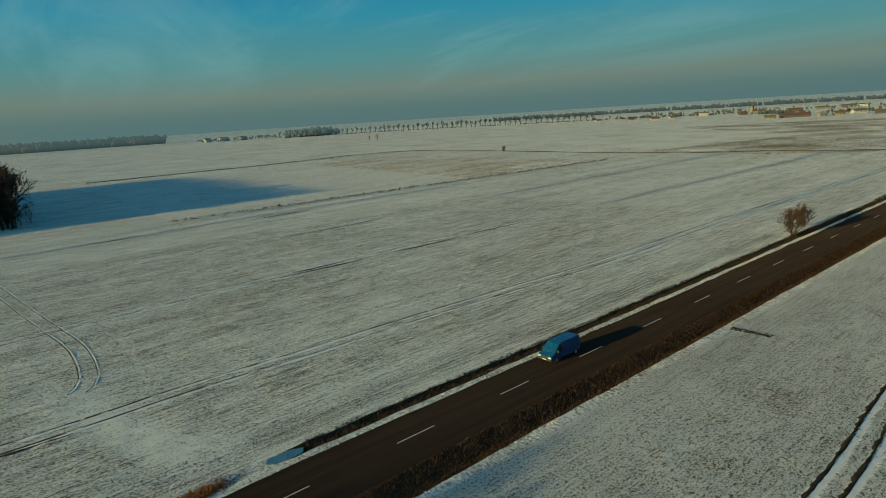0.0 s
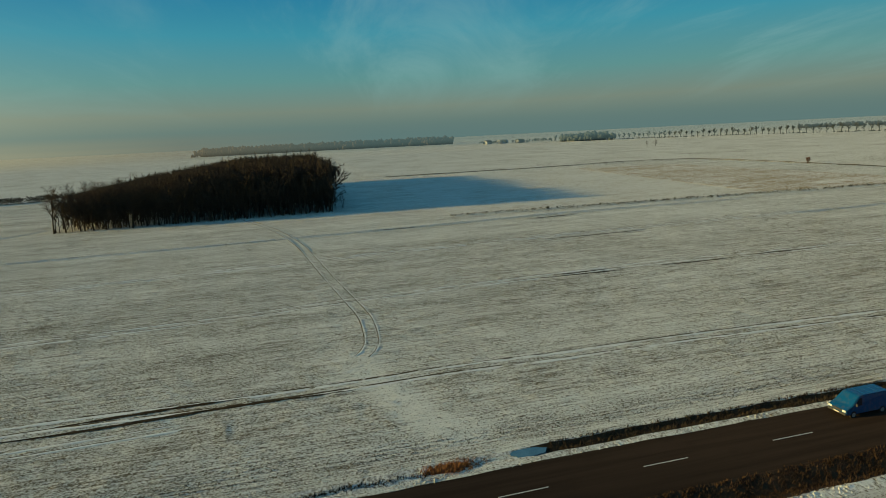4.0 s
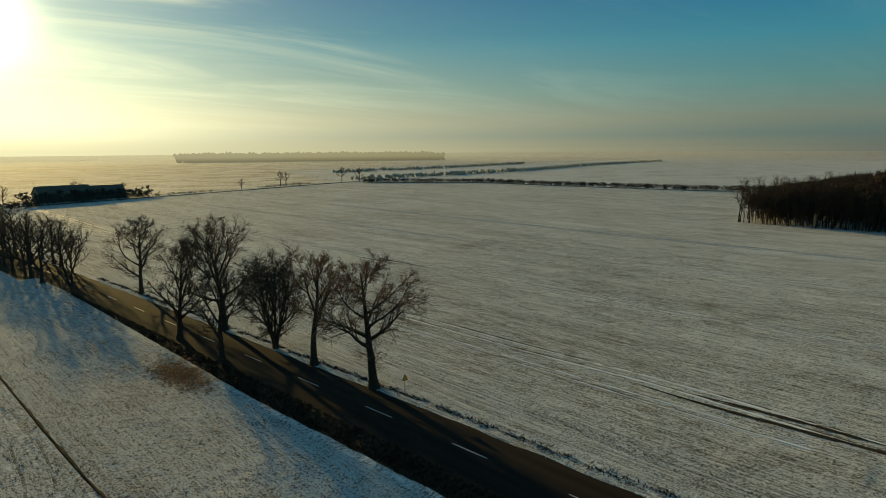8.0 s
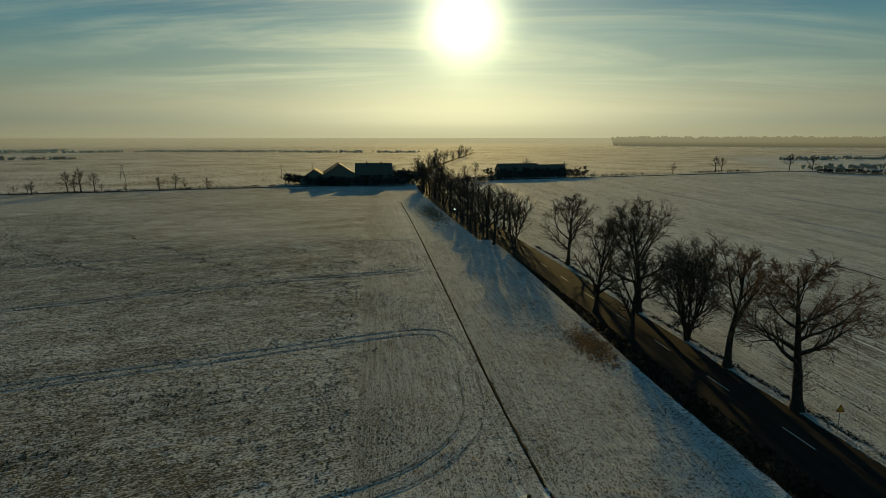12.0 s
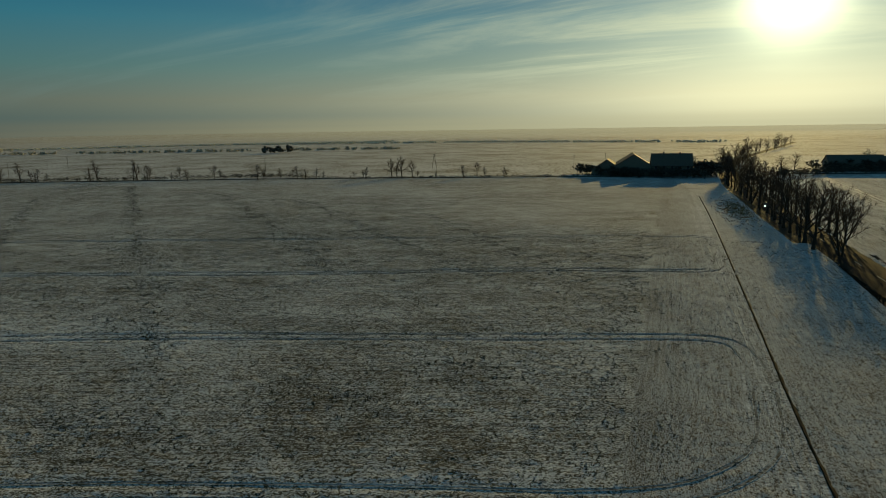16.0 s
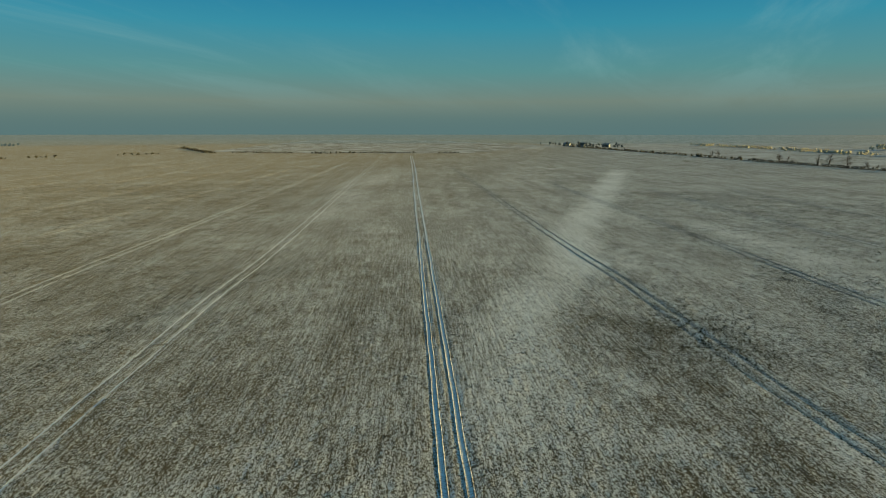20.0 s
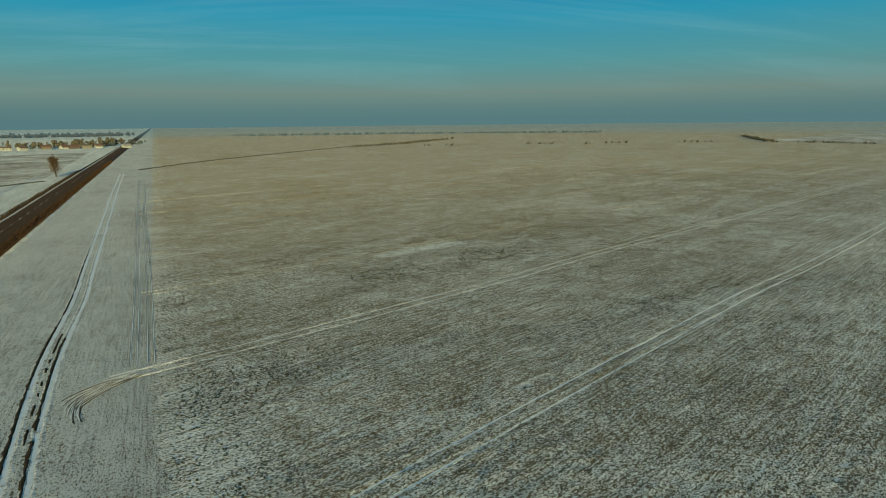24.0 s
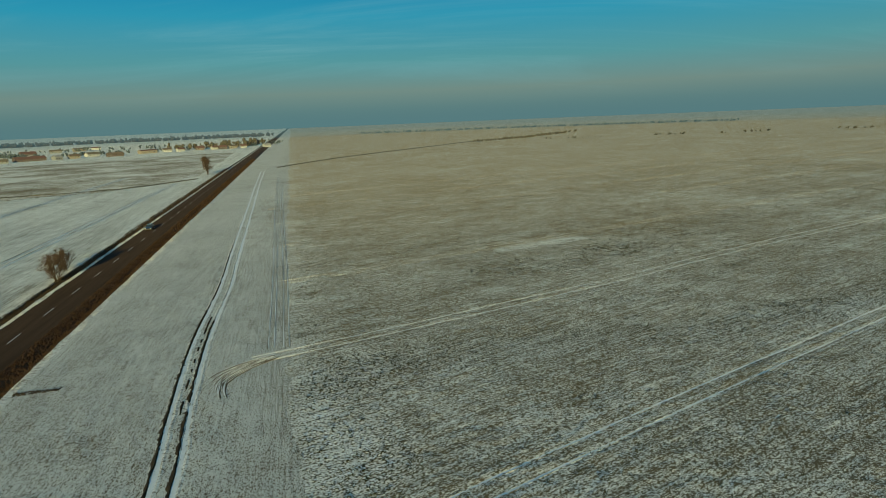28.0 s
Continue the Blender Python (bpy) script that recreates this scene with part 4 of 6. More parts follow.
def limb(rng, start, way, length, r0, r1, segs, wander, lift):
    pts, radii, d = [start], [r0], way.normalized()
    for i in range(segs):
        d = (d + Vector((rng.uniform(-1, 1), rng.uniform(-1, 1), rng.uniform(-1, 1))) * wander + Vector((0, 0, lift))).normalized()
        pts.append(pts[-1] + d * (length / segs))
        radii.append(r0 + (r1 - r0) * (i + 1) / segs)
    return pts, radii


def along(pts, radii, t):
    f = t * (len(pts) - 1)
    i = min(int(f), len(pts) - 2)
    return pts[i].lerp(pts[i + 1], f - i), (pts[i + 1] - pts[i]).normalized(), radii[i] + (radii[i + 1] - radii[i]) * (f - i)


def spread(rng, d, angle, az=None):
    if az is None:
        u = Matrix.Rotation(rng.uniform(0, 2 * math.pi), 3, d) @ d.orthogonal().normalized()
    else:
        u = Vector((math.cos(az), math.sin(az), 0))
        u = (u - d * u.dot(d)).normalized()
    return (d * math.cos(radians(angle)) + u * math.sin(radians(angle))).normalized()


def reach(p, d, height, wide):
    """How far a limb may run from p along d before it leaves the crown's egg shape."""
    d = d.normalized()
    s = Vector((1 / (wide * height), 1 / (wide * height), 1 / (0.42 * height)))
    q = Vector((p.x * s.x, p.y * s.y, (p.z - 0.60 * height) * s.z))
    e = Vector((d.x * s.x, d.y * s.y, d.z * s.z))
    a2, b2, c2 = e.dot(e), q.dot(e), q.dot(q) - 1
    disc = b2 * b2 - a2 * c2
    return max((-b2 + math.sqrt(disc)) / a2, 0.08 * height) if disc > 0 else 0.1 * height


def tree_meshes(seed, height, bole=0.25, limbs=9, girth=0.32, angle=48, branches=6, twigs=6, fine=4, stems=1, lean=0.05, lift=0.10, low=0, wide=0.30):
    """Trunk, branches and twigs of a bare tree as three meshes."""
    rng = random.Random(seed)
    tv, tf, bv, bf, wv, wf = [], [], [], [], [], []
    for s in range(stems):
        way = Vector((rng.uniform(-lean, lean), rng.uniform(-lean, lean), 1)) if stems == 1 else spread(rng, Vector((0, 0, 1)), rng.uniform(6, 24))
        hh = height * (0.82 if stems == 1 else rng.uniform(0.65, 0.85))
        g = girth / math.sqrt(stems)
        tp, tr = limb(rng, Vector((rng.uniform(-.2, .2), rng.uniform(-.2, .2), -0.15)) if stems > 1 else Vector((0, 0, -0.15)), way, hh, g, g * 0.12, 10, 0.07, 0.02)
        tr[0] *= 1.45
        tube(tv, tf, tp, tr, 9)
        starts = [bole + (0.97 - bole) * ((k + rng.uniform(0, 0.8)) / limbs) for k in range(limbs)]
        for k, t in enumerate(starts):
            p, d, r = along(tp, tr, min(t, 0.98))
            rest = (height * 1.02 - p.z)
            L = max(height * 0.16, rest * rng.uniform(0.55, 0.85)) * (0.95 if t < 0.6 else 0.8)
            a = angle * (1.15 - 0.55 * t) * rng.uniform(0.75, 1.2)
            sd = spread(rng, d, a, k * 2.4 + s + seed + rng.uniform(-0.35, 0.35))
            L = min(L, reach(p, sd + Vector((0, 0, lift * 2)), height, wide) * rng.uniform(0.82, 1.04))
            lp, lr = limb(rng, p, sd, L, min(r * 0.72, g * 0.55), 0.02, 6, 0.16, lift)
            tube(bv, bf, lp, lr, 6)
            for _ in range(branches):
                q, e, rr = along(lp, lr, rng.uniform(0.22, 0.98))
                bp, br = limb(rng, q, spread(rng, e, rng.uniform(25, 60)), max(L, height * 0.22) * rng.uniform(0.28, 0.5), max(rr * 0.6, 0.026), 0.012, 4, 0.20, lift * 0.8)
                tube(bv, bf, bp, br, 4)
                for _ in range(twigs):
                    q2, e2, _r = along(bp, br, rng.uniform(0.2, 1.0))
                    l2 = max(L, height * 0.24) * rng.uniform(0.12, 0.24)
                    wp, wr = limb(rng, q2, spread(rng, e2, rng.uniform(20, 60)), l2, 0.026, 0.012, 3, 0.24, lift * 0.6)
                    tube(wv, wf, wp, wr, 3)
                    for _ in range(fine):
                        q3, e3, _r = along(wp, wr, rng.uniform(0.25, 1.0))
                        end = q3 + spread(rng, e3, rng.uniform(20, 65)) * l2 * rng.uniform(0.35, 0.7)
                        tube(wv, wf, [q3, end], [0.018, 0.009], 3)
        for _ in range(low):          # shoots from the lower trunk
            q, e, _r = along(tp, tr, rng.uniform(0.12, 0.42))
            wp, wr = limb(rng, q, spread(rng, e, rng.uniform(50, 95)), height * rng.uniform(0.06, 0.14), 0.02, 0.006, 3, 0.25, 0.05)
            tube(wv, wf, wp, wr, 3)
            for _ in range(5):
                q3, e3, _r = along(wp, wr, rng.uniform(0.25, 1.0))
                tube(wv, wf, [q3, q3 + spread(rng, e3, rng.uniform(20, 65)) * height * 0.04], [0.009, 0.004], 3)
    return tv, tf, bv, bf, wv, wf


def tree(name, at, label, group, twig_mat=None, turn=0.0, **kw):
    tv, tf, bv, bf, wv, wf = tree_meshes(**kw)
    t = thing(name, at, label, "tree", group, turn=turn)
    part("trunk", mesh_of("trunk", tv, tf, bark, smooth=True), None, t)
    n = len(bv)
    crown = part("crown", mesh_of("crown", bv + wv, bf + [tuple(k + n for k in f) for f in wf], [bark, twig_mat or twig_brown], [0] * len(bf) + [1] * len(wf)), None, t)
    tagged(crown, "bare branches and fine twigs", kind="stuff")
    return t


AVENUE = "bare roadside trees"
tree("roadside_tree", (-40.2, -51.0, 0), "old bare roadside tree with forked limbs and trunk shoots", AVENUE, twig_red, seed=101, wide=0.42, height=16.4, bole=0.36, limbs=12, girth=0.55, angle=74, branches=9, twigs=9, fine=5, low=70, lift=0.045)
tree("roadside_tree", (-39.8, -62.3, 0), "bare pollarded roadside tree with two long limbs", AVENUE, twig_red, seed=108, wide=0.30, height=15.0, bole=0.30, limbs=7, girth=0.46, angle=44, branches=10, twigs=8, fine=4)
tree("roadside_tree", (-39.6, -71.4, 0), "dense many-stemmed bare roadside tree", AVENUE, seed=113, wide=0.34, height=14.0, bole=0.12, limbs=8, girth=0.55, angle=46, branches=6, twigs=7, fine=4, stems=6)
tree("roadside_tree", (-38.8, -84.5, 0), "tall bare roadside tree with a full crown", AVENUE, seed=127, wide=0.36, height=17.6, bole=0.22, limbs=17, girth=0.48, angle=62, branches=9, twigs=9, fine=4)
tree("roadside_tree", (-38.8, -119.0, 0), "single bare roadside tree with a wide open crown", AVENUE, seed=131, wide=0.33, height=15.6, bole=0.24, limbs=15, girth=0.42, angle=64, branches=8, twigs=7, fine=4)
tree("roadside_tree", (-32.6, -72.5, 0), "leaning bare tree between the road and the verge", AVENUE, seed=137, height=13.0, bole=0.2, limbs=11, girth=0.36, angle=55, branches=7, twigs=7, fine=4, lean=0.16)
tree("roadside_tree", (-32.3, -85.0, 0), "bare roadside tree with a rounded crown", AVENUE, seed=139, height=15.0, bole=0.2, limbs=15, girth=0.40, angle=58, branches=8, twigs=7, fine=4)
tree("roadside_tree", (-31.4, -136.5, 0), "slender bare roadside tree", AVENUE, seed=149, height=12.5, bole=0.15, limbs=10, girth=0.30, angle=40, branches=5, twigs=6, fine=4, stems=2)
l_a = tree("roadside_tree", (-27.9, -143.0, 0), "bare tree in the avenue towards the farms", AVENUE, seed=138, height=13.0, bole=0.2, limbs=11, girth=0.36, angle=58, branches=5, twigs=5, fine=2, lean=0.1, wide=0.36)
l_b = tree("roadside_tree", (-27.6, -150.5, 0), "bare tree in the avenue towards the farms", AVENUE, seed=142, height=15.0, bole=0.2, limbs=13, girth=0.40, angle=60, branches=5, twigs=5, fine=2, wide=0.36)
l_c = tree("roadside_tree", (-35.6, -152.0, 0), "bare tree in the avenue towards the farms", AVENUE, seed=152, height=12.5, bole=0.15, limbs=8, girth=0.30, angle=46, branches=4, twigs=5, fine=2, stems=2, wide=0.36)
rngt = random.Random(77)
for side in (3.9, -3.9):
    y = -158.0 if side > 0 else -160.0
    while y > -318:
        src = rngt.choice((l_a, l_b, l_c, l_b))
        c = copy_thing(src, pose(road_x(y) + side + rngt.uniform(-0.5, 0.7), y, 0, 0, 0, rngt.uniform(0, 360)) @ Matrix.Scale(rngt.uniform(0.72, 1.0), 4))
        tagged(c, "bare tree in the avenue towards the farms")
        y -= rngt.uniform(5.5, 9.5)
for k in range(26):          # the avenue goes on beyond the farms
    y = -350 - k * 17 - rngt.uniform(0, 8)
    side = rngt.choice((5.0, -5.0))
    c = copy_thing(rngt.choice((l_a, l_b, l_c)), pose(road_x(y) + side, y, 0, 0, 0, rngt.uniform(0, 360)) @ Matrix.Scale(rngt.uniform(0.7, 1.05), 4))
    tagged(c, "bare tree in the far avenue beyond the farms")
# bushes by the road to the north
tree("roadside_bush", (-43.9, 121.0, -0.1), "small bare reddish bush at the ditch", "bare bushes by the road", twig_brown, seed=151, height=5.8, bole=0.08, limbs=8, girth=0.22, angle=52, branches=5, twigs=5, fine=4, stems=5, wide=0.42)
tree("roadside_bush", (-45.0, 130.3, -0.1), "small bare brown bush beside the ditch", "bare bushes by the road", twig_brown, seed=157, height=5.4, bole=0.12, limbs=8, girth=0.18, angle=52, branches=5, twigs=5, fine=4, stems=3, wide=0.40)
tree("poplar", (-48.5, 372, 0), "narrow upright bare poplar at a field track", "lone trees", seed=163, wide=0.25, height=11.5, bole=0.06, limbs=30, girth=0.30, angle=38, branches=8, twigs=8, fine=3, lift=0.10)
far_a = tree("field_tree", (136.2, -295.1, 0), "bare tree on the field boundary", "trees on the field boundary", seed=167, wide=0.42, height=11.8, bole=0.34, limbs=13, girth=0.36, angle=66, branches=6, twigs=5, fine=2)
far_b = tree("field_tree", (303.0, -249.2, 0), "gnarled bare tree on the field boundary", "trees on the field boundary", seed=173, wide=0.30, height=11.9, bole=0.25, limbs=10, girth=0.40, angle=46, branches=6, twigs=5, fine=2)
for n, (x, y, s) in enumerate(((141.2, -293.2, 0.88), (131.1, -297.1, 0.80), (409.8, -205.5, 1.05), (414.2, -213.8, 0.92), (412.1, -219.2, 0.9), (410.3, -223.8, 1.15), (447.8, -192.9, 0.95), (335.9, -228.7, 0.98), (278.7, -254.1, 1.0), (270.5, -253.4, 0.78), (651.8, -96.4, 0.7), (660, -92, 0.65), (500, -160, 0.8), (512, -152, 0.9), (530, -150, 0.75), (-245, -420, 1.0), (-252, -424, 0.9), (-310, -430, 1.1), (-325, -425, 1.0), (-200, -395, 0.7))):
    c = copy_thing(far_a if n in (0, 1, 9, 15, 17) or n % 3 == 0 else far_b, pose(x, y, 0, 0, 0, n * 47) @ Matrix.Scale(s, 4))
rngb = random.Random(55)
BOUND = ((60, -314), (115, -300), (205, -276), (331, -232), (437, -194), (594, -121))
for k in range(60):
    u = rngb.random() ** 0.8 * (len(BOUND) - 1.001)
    (xa, ya), (xb, yb) = BOUND[int(u)], BOUND[int(u) + 1]
    f = u - int(u)
    c = copy_thing(rngb.choice((far_a, far_b)), pose(xa + (xb - xa) * f + rngb.gauss(0, 3), ya + (yb - ya) * f + rngb.gauss(0, 3), 0, 0, 0, rngb.uniform(0, 360)) @ Matrix.Scale(rngb.uniform(0.30, 0.72), 4))
    tagged(c, "small bare shrub on the field boundary")
tree("field_bush", (-280.0, 286.0, 0), "small bare bush on a field track", "lone trees", twig_red, seed=179, height=4.2, bole=0.1, limbs=8, girth=0.2, angle=50, branches=5, twigs=5, fine=4, stems=4)
c = copy_thing(far_a, pose(-642, 431, 0, 0, 0, 20) @ Matrix.Scale(0.7, 4))
tagged(c, "small bare tree in a far field")
c = copy_thing(far_b, pose(-655, 428, 0, 0, 0, 130) @ Matrix.Scale(0.6, 4))
tagged(c, "small bare tree in a far field")


# ---- woods and hedges, as massed growth ----
def massed(name, spots, seed, height, mat, label, category, limbs=5, branches=4, twigs=3, girth=0.14, kinds=5, bole=0.3, angle=42, width=1.0, thick=1.0, tall=None, vary=(0.78, 1.12)):
    """Many simple bare trees in one mesh."""
    rng = random.Random(seed)
    kinds_v = []
    for k in range(kinds):
        tv, tf, bv, bf, wv, wf = simple_tree(seed * 13 + k, limbs, branches, twigs, girth, bole, angle, thick)
        kinds_v.append((np.array(tv), np.array(tf)))
    vs, fs, off = [], [], 0
    for x, y in spots:
        v, f = rng.choice(kinds_v)
        h = height * rng.uniform(*vary) * (tall(x, y) if tall else 1.0)
        a = rng.uniform(0, 2 * math.pi)
        w = v.copy()
        w[:, 0], w[:, 1] = (v[:, 0] * math.cos(a) - v[:, 1] * math.sin(a)) * width, (v[:, 0] * math.sin(a) + v[:, 1] * math.cos(a)) * width
        vs.append(w * h + np.array((x, y, 0)))
        fs.append(f + off)
        off += len(v)
    v, f = np.concatenate(vs), np.concatenate(fs)
    me = bpy.data.meshes.new(name)
    me.vertices.add(len(v))
    me.vertices.foreach_set("co", v.ravel())
    me.loops.add(f.size)
    me.loops.foreach_set("vertex_index", f.ravel())
    me.polygons.add(len(f))
    me.polygons.foreach_set("loop_start", np.arange(0, f.size, 3))
    me.polygons.foreach_set("loop_total", np.full(len(f), 3))
    me.materials.append(mat)
    me.update(calc_edges=True)
    return tagged(new(name, me), label, category, kind="stuff")


def simple_tree(seed, limbs, branches, twigs, girth, bole, angle, thick):
    """A bare tree of unit height in triangles."""
    rng = random.Random(seed)
    verts, quads, tris = [], [], []

    def blade(a, b, w):
        d = (b - a).normalized()
        u = (Matrix.Rotation(rng.uniform(0, 3.14), 3, d) @ d.orthogonal().normalized()) * w
        i = len(verts)
        verts.extend([tuple(a - u), tuple(a + u), tuple(b)])
        tris.append((i, i + 1, i + 2))
    g = girth / 10
    tp, tr = limb(rng, Vector((0, 0, -0.02)), Vector((rng.uniform(-.05, .05), rng.uniform(-.05, .05), 1)), 0.85, g, g * 0.25, 4, 0.06, 0.02)
    tube(verts, quads, tp, tr, 4)
    for k in range(limbs):
        p, d, r = along(tp, tr, bole + (0.98 - bole) * (k + rng.random()) / limbs)
        lp, lr = limb(rng, p, spread(rng, d, rng.uniform(0.7, 1.2) * angle), max(0.16, (1.0 - p.z) * 0.75), r * 0.6, 0.002, 3, 0.16, 0.1)
        tube(verts, quads, lp, lr, 3)
        for _ in range(branches):
            q, e, _r = along(lp, lr, rng.uniform(0.2, 1))
            l2 = rng.uniform(0.08, 0.17)
            end = q + spread(rng, e, rng.uniform(20, 55)) * l2 + Vector((0, 0, 0.02))
            blade(q, end, 0.0035 * thick)
            for _ in range(twigs):
                s = q.lerp(end, rng.uniform(0.2, 1))
                blade(s, s + spread(rng, (end - q).normalized(), rng.uniform(20, 60)) * l2 * rng.uniform(0.3, 0.7), 0.0025 * thick)
    for a, b, c, d in quads:
        tris += [(a, b, c), (a, c, d)]
    return verts, tris, [], [], [], []


def clumped(name, spots, seed, height, width, mat, label, category, lumps=4, stem=0.0):
    """Far trees or bushes as heaps of small uneven lumps, in one mesh."""
    rng = random.Random(seed)
    bm = bmesh.new()
    bmesh.ops.create_icosphere(bm, subdivisions=1, radius=1.0)
    base = np.array([v.co[:] for v in bm.verts])
    tri = np.array([[v.index for v in f.verts] for f in bm.faces])
    bm.free()
    vs, fs, off = [], [], 0
    for x, y in spots:
        h = height * (rng.uniform(0.65, 1.15) if height < 14 else rng.uniform(0.86, 1.06))
        for _ in range(lumps):
            r = h * width * rng.uniform(0.22, 0.42)
            z = h * (stem + (1 - stem) * rng.uniform(0.12, 0.82))
            o = h * width * 0.45
            nrng = np.random.default_rng(rng.randrange(10 ** 6))
            v = base * nrng.uniform(0.55, 1.25, (len(base), 1)) * np.array((r, r, r * 1.15))
            vs.append(v + np.array((x + rng.uniform(-o, o), y + rng.uniform(-o, o), max(z, r * 0.5))))
            fs.append(tri + off)
            off += len(base)
    v, f = np.concatenate(vs), np.concatenate(fs)
    me = bpy.data.meshes.new(name)
    me.vertices.add(len(v))
    me.vertices.foreach_set("co", v.ravel())
    me.loops.add(f.size)
    me.loops.foreach_set("vertex_index", f.ravel())
    me.polygons.add(len(f))
    me.polygons.foreach_set("loop_start", np.arange(0, f.size, 3))
    me.polygons.foreach_set("loop_total", np.full(len(f), 3))
    me.polygons.foreach_set("use_smooth", [True] * len(f))
    me.materials.append(mat)
    me.update(calc_edges=True)
    return tagged(new(name, me), label, category, kind="stuff")


def in_wood(count, seed):
    rng = random.Random(seed)
    out = []
    nx, ny = 36, 26
    for i in range(nx):
        for j in range(ny):
            u, v = (i + rng.uniform(-0.35, 0.35)) / (nx - 1), (j + rng.uniform(-0.35, 0.35)) / (ny - 1)
            x = -229 - 150 * u
            y = -74 + 90 * v - 2 * u
            out.append((x, y))
    return out


massed("wood", in_wood(900, 4), 4, 18.8, bark_wood, "dense dark bare wood standing in a snowy field", "wood", limbs=9, branches=8, twigs=5, girth=0.12, bole=0.12, angle=46, kinds=8, thick=2.4, vary=(0.90, 1.04), tall=lambda x, y: min(1.0, 0.62 + 0.38 * (y + 76) / 55))
massed("wood_undergrowth", [(-231 - random.Random(i).uniform(0, 146), -74 + random.Random(i + 999).uniform(0, 96)) for i in range(700)], 6, 5.0, bark_wood, "brown undergrowth in the wood", "undergrowth", limbs=6, branches=4, twigs=2, girth=0.12, bole=0.05, angle=40, thick=5.0)
rim = random.Random(61)
massed("wood_undergrowth", [(-228.5 - rim.uniform(0, 5), -70 + 86 * rim.random()) for _ in range(170)] + [(-230 - 148 * rim.random(), 14 + rim.uniform(-3, 2)) for _ in range(150)] + [(-232 - 146 * rim.random(), -75 + rim.uniform(-1, 4)) for _ in range(130)],
       8, 9.0, bark_wood, "brown brush along the rim of the wood", "undergrowth", limbs=8, branches=5, twigs=3, girth=0.12, bole=0.03, angle=34, thick=5.5)
rngw = random.Random(12)
edge_src = tree("woodland_tree", (-227.8, -76.5, 0), "bare tree at the edge of the wood", "trees at the wood's edge", seed=191, height=17.5, bole=0.3, limbs=9, girth=0.26, angle=40, branches=5, twigs=5, fine=2)
for k in range(22):
    u = (k + 0.5) / 22
    c = copy_thing(edge_src, pose(-227.5 + rngw.uniform(-1.5, 1.0), -75 + 92 * u, 0, 0, 0, rngw.uniform(0, 360)) @ Matrix.Scale(rngw.uniform(0.78, 0.98), 4))
for k in range(14):
    c = copy_thing(edge_src, pose(-228 - 10 * k - rngw.uniform(0, 6), -78 + rngw.uniform(-2, 2), 0, 0, 0, rngw.uniform(0, 360)) @ Matrix.Scale(rngw.uniform(0.65, 0.95), 4))


def hedge(label, height, spacing, seed, *pts, mat=None, gaps=0.25, spread_by=1.5):
    rng = random.Random(seed)
    spots = []
    for a, b in zip(pts, pts[1:]):
        L = math.dist(a, b)
        s = 0.0
        while s < L:
            if noise.noise((s * 0.02 + seed * 7.1, seed, 0)) > gaps - 0.5:
                u = s / L
                spots.append((a[0] + (b[0] - a[0]) * u + rng.gauss(0, spread_by), a[1] + (b[1] - a[1]) * u + rng.gauss(0, spread_by)))
            s += spacing * rng.uniform(0.5, 1.5)
    far = min(math.dist((0, 0), p) for p in pts) > 520
    if far:
        return clumped("hedgerow", spots, seed, height, 0.85 if height < 6 else 0.55, mat or hedge_mat, label, "hedge", 4, 0.0 if height < 6 else 0.15)
    return massed("hedgerow", spots, seed, height, mat or hedge_mat, label, "hedge", limbs=6, branches=4, twigs=2, girth=0.14, bole=0.03, angle=55, width=1.9, kinds=4, thick=22.0)


hedge("bare bushy hedgerow along a field edge", 3.4, 0.75, 201, (-402, -100), (-380, -160), (-370, -260), (-368, -318), (-330, -372), (-308, -397), gaps=-1)
hedge("low bare hedge along the southern field boundary", 1.9, 1.8, 202, (-300, -424), (-208, -392), (-120, -366), (-48, -352), gaps=0.45)
hedge("low bare hedge along the southern field boundary", 1.4, 1.2, 203, (-2, -316), (31, -322), (115, -300), (157, -281), (205, -290), (240, -272), gaps=0.1)
hedge("bare bushy hedge along the eastern boundary", 2.4, 1.3, 204, (205, -289), (270, -256), (331, -230), (437, -196), (490, -163), (594, -121), gaps=0.15)
hedge("low bare hedge running to a far village", 3.0, 4.0, 205, (594, -121), (840, -22), (1100, 80), gaps=0.2)
hedge("bare hedgerow in the far southern fields", 4.0, 1.6, 206, (-330, -440), (-470, -440), (-618, -455), (-829, -512), (-1200, -560), mat=haze_hedge, gaps=0.0)
hedge("bare hedgerow in the far southern fields", 4.0, 1.8, 207, (-420, -600), (-620, -610), (-900, -680), mat=haze_hedge, gaps=0.15)
hedge("low scattered bushes along the eastern field end", 2.6, 2.5, 208, (655, 452), (666, 343), (689, 310), (718, 182), gaps=0.35)
hedge("low bare hedge leading away from the field corner", 3.4, 3.0, 209, (640, 470), (655, 495), (820, 660), gaps=0.1)
hedge("bushes along the far northern field edge", 3.0, 3.0, 210, (196, 644), (286, 714), (420, 860), gaps=0.25)
hedge("scattered bushes in the northern field", 2.6, 5.0, 211, (240, 640), (420, 590), (640, 500), gaps=0.52)
hedge("bare bushes by the farm", 3.5, 1.0, 212, (-45, -330), (-70, -350), (-130, -372), gaps=0.2)
hedge("dark furrow edge of the ploughed field", 0.8, 0.6, 226, (-189, 52), (-181, 150), (-174, 248), gaps=0.0, spread_by=1.2)
hedge("dark weedy field track", 0.7, 0.8, 213, (-120, 282), (-80, 301), (-50, 345), gaps=0.0, spread_by=0.5)
hedge("dark weedy field track", 0.7, 0.8, 214, (-10, 402), (36, 478), (130, 590), (220, 689), gaps=0.0, spread_by=0.5)
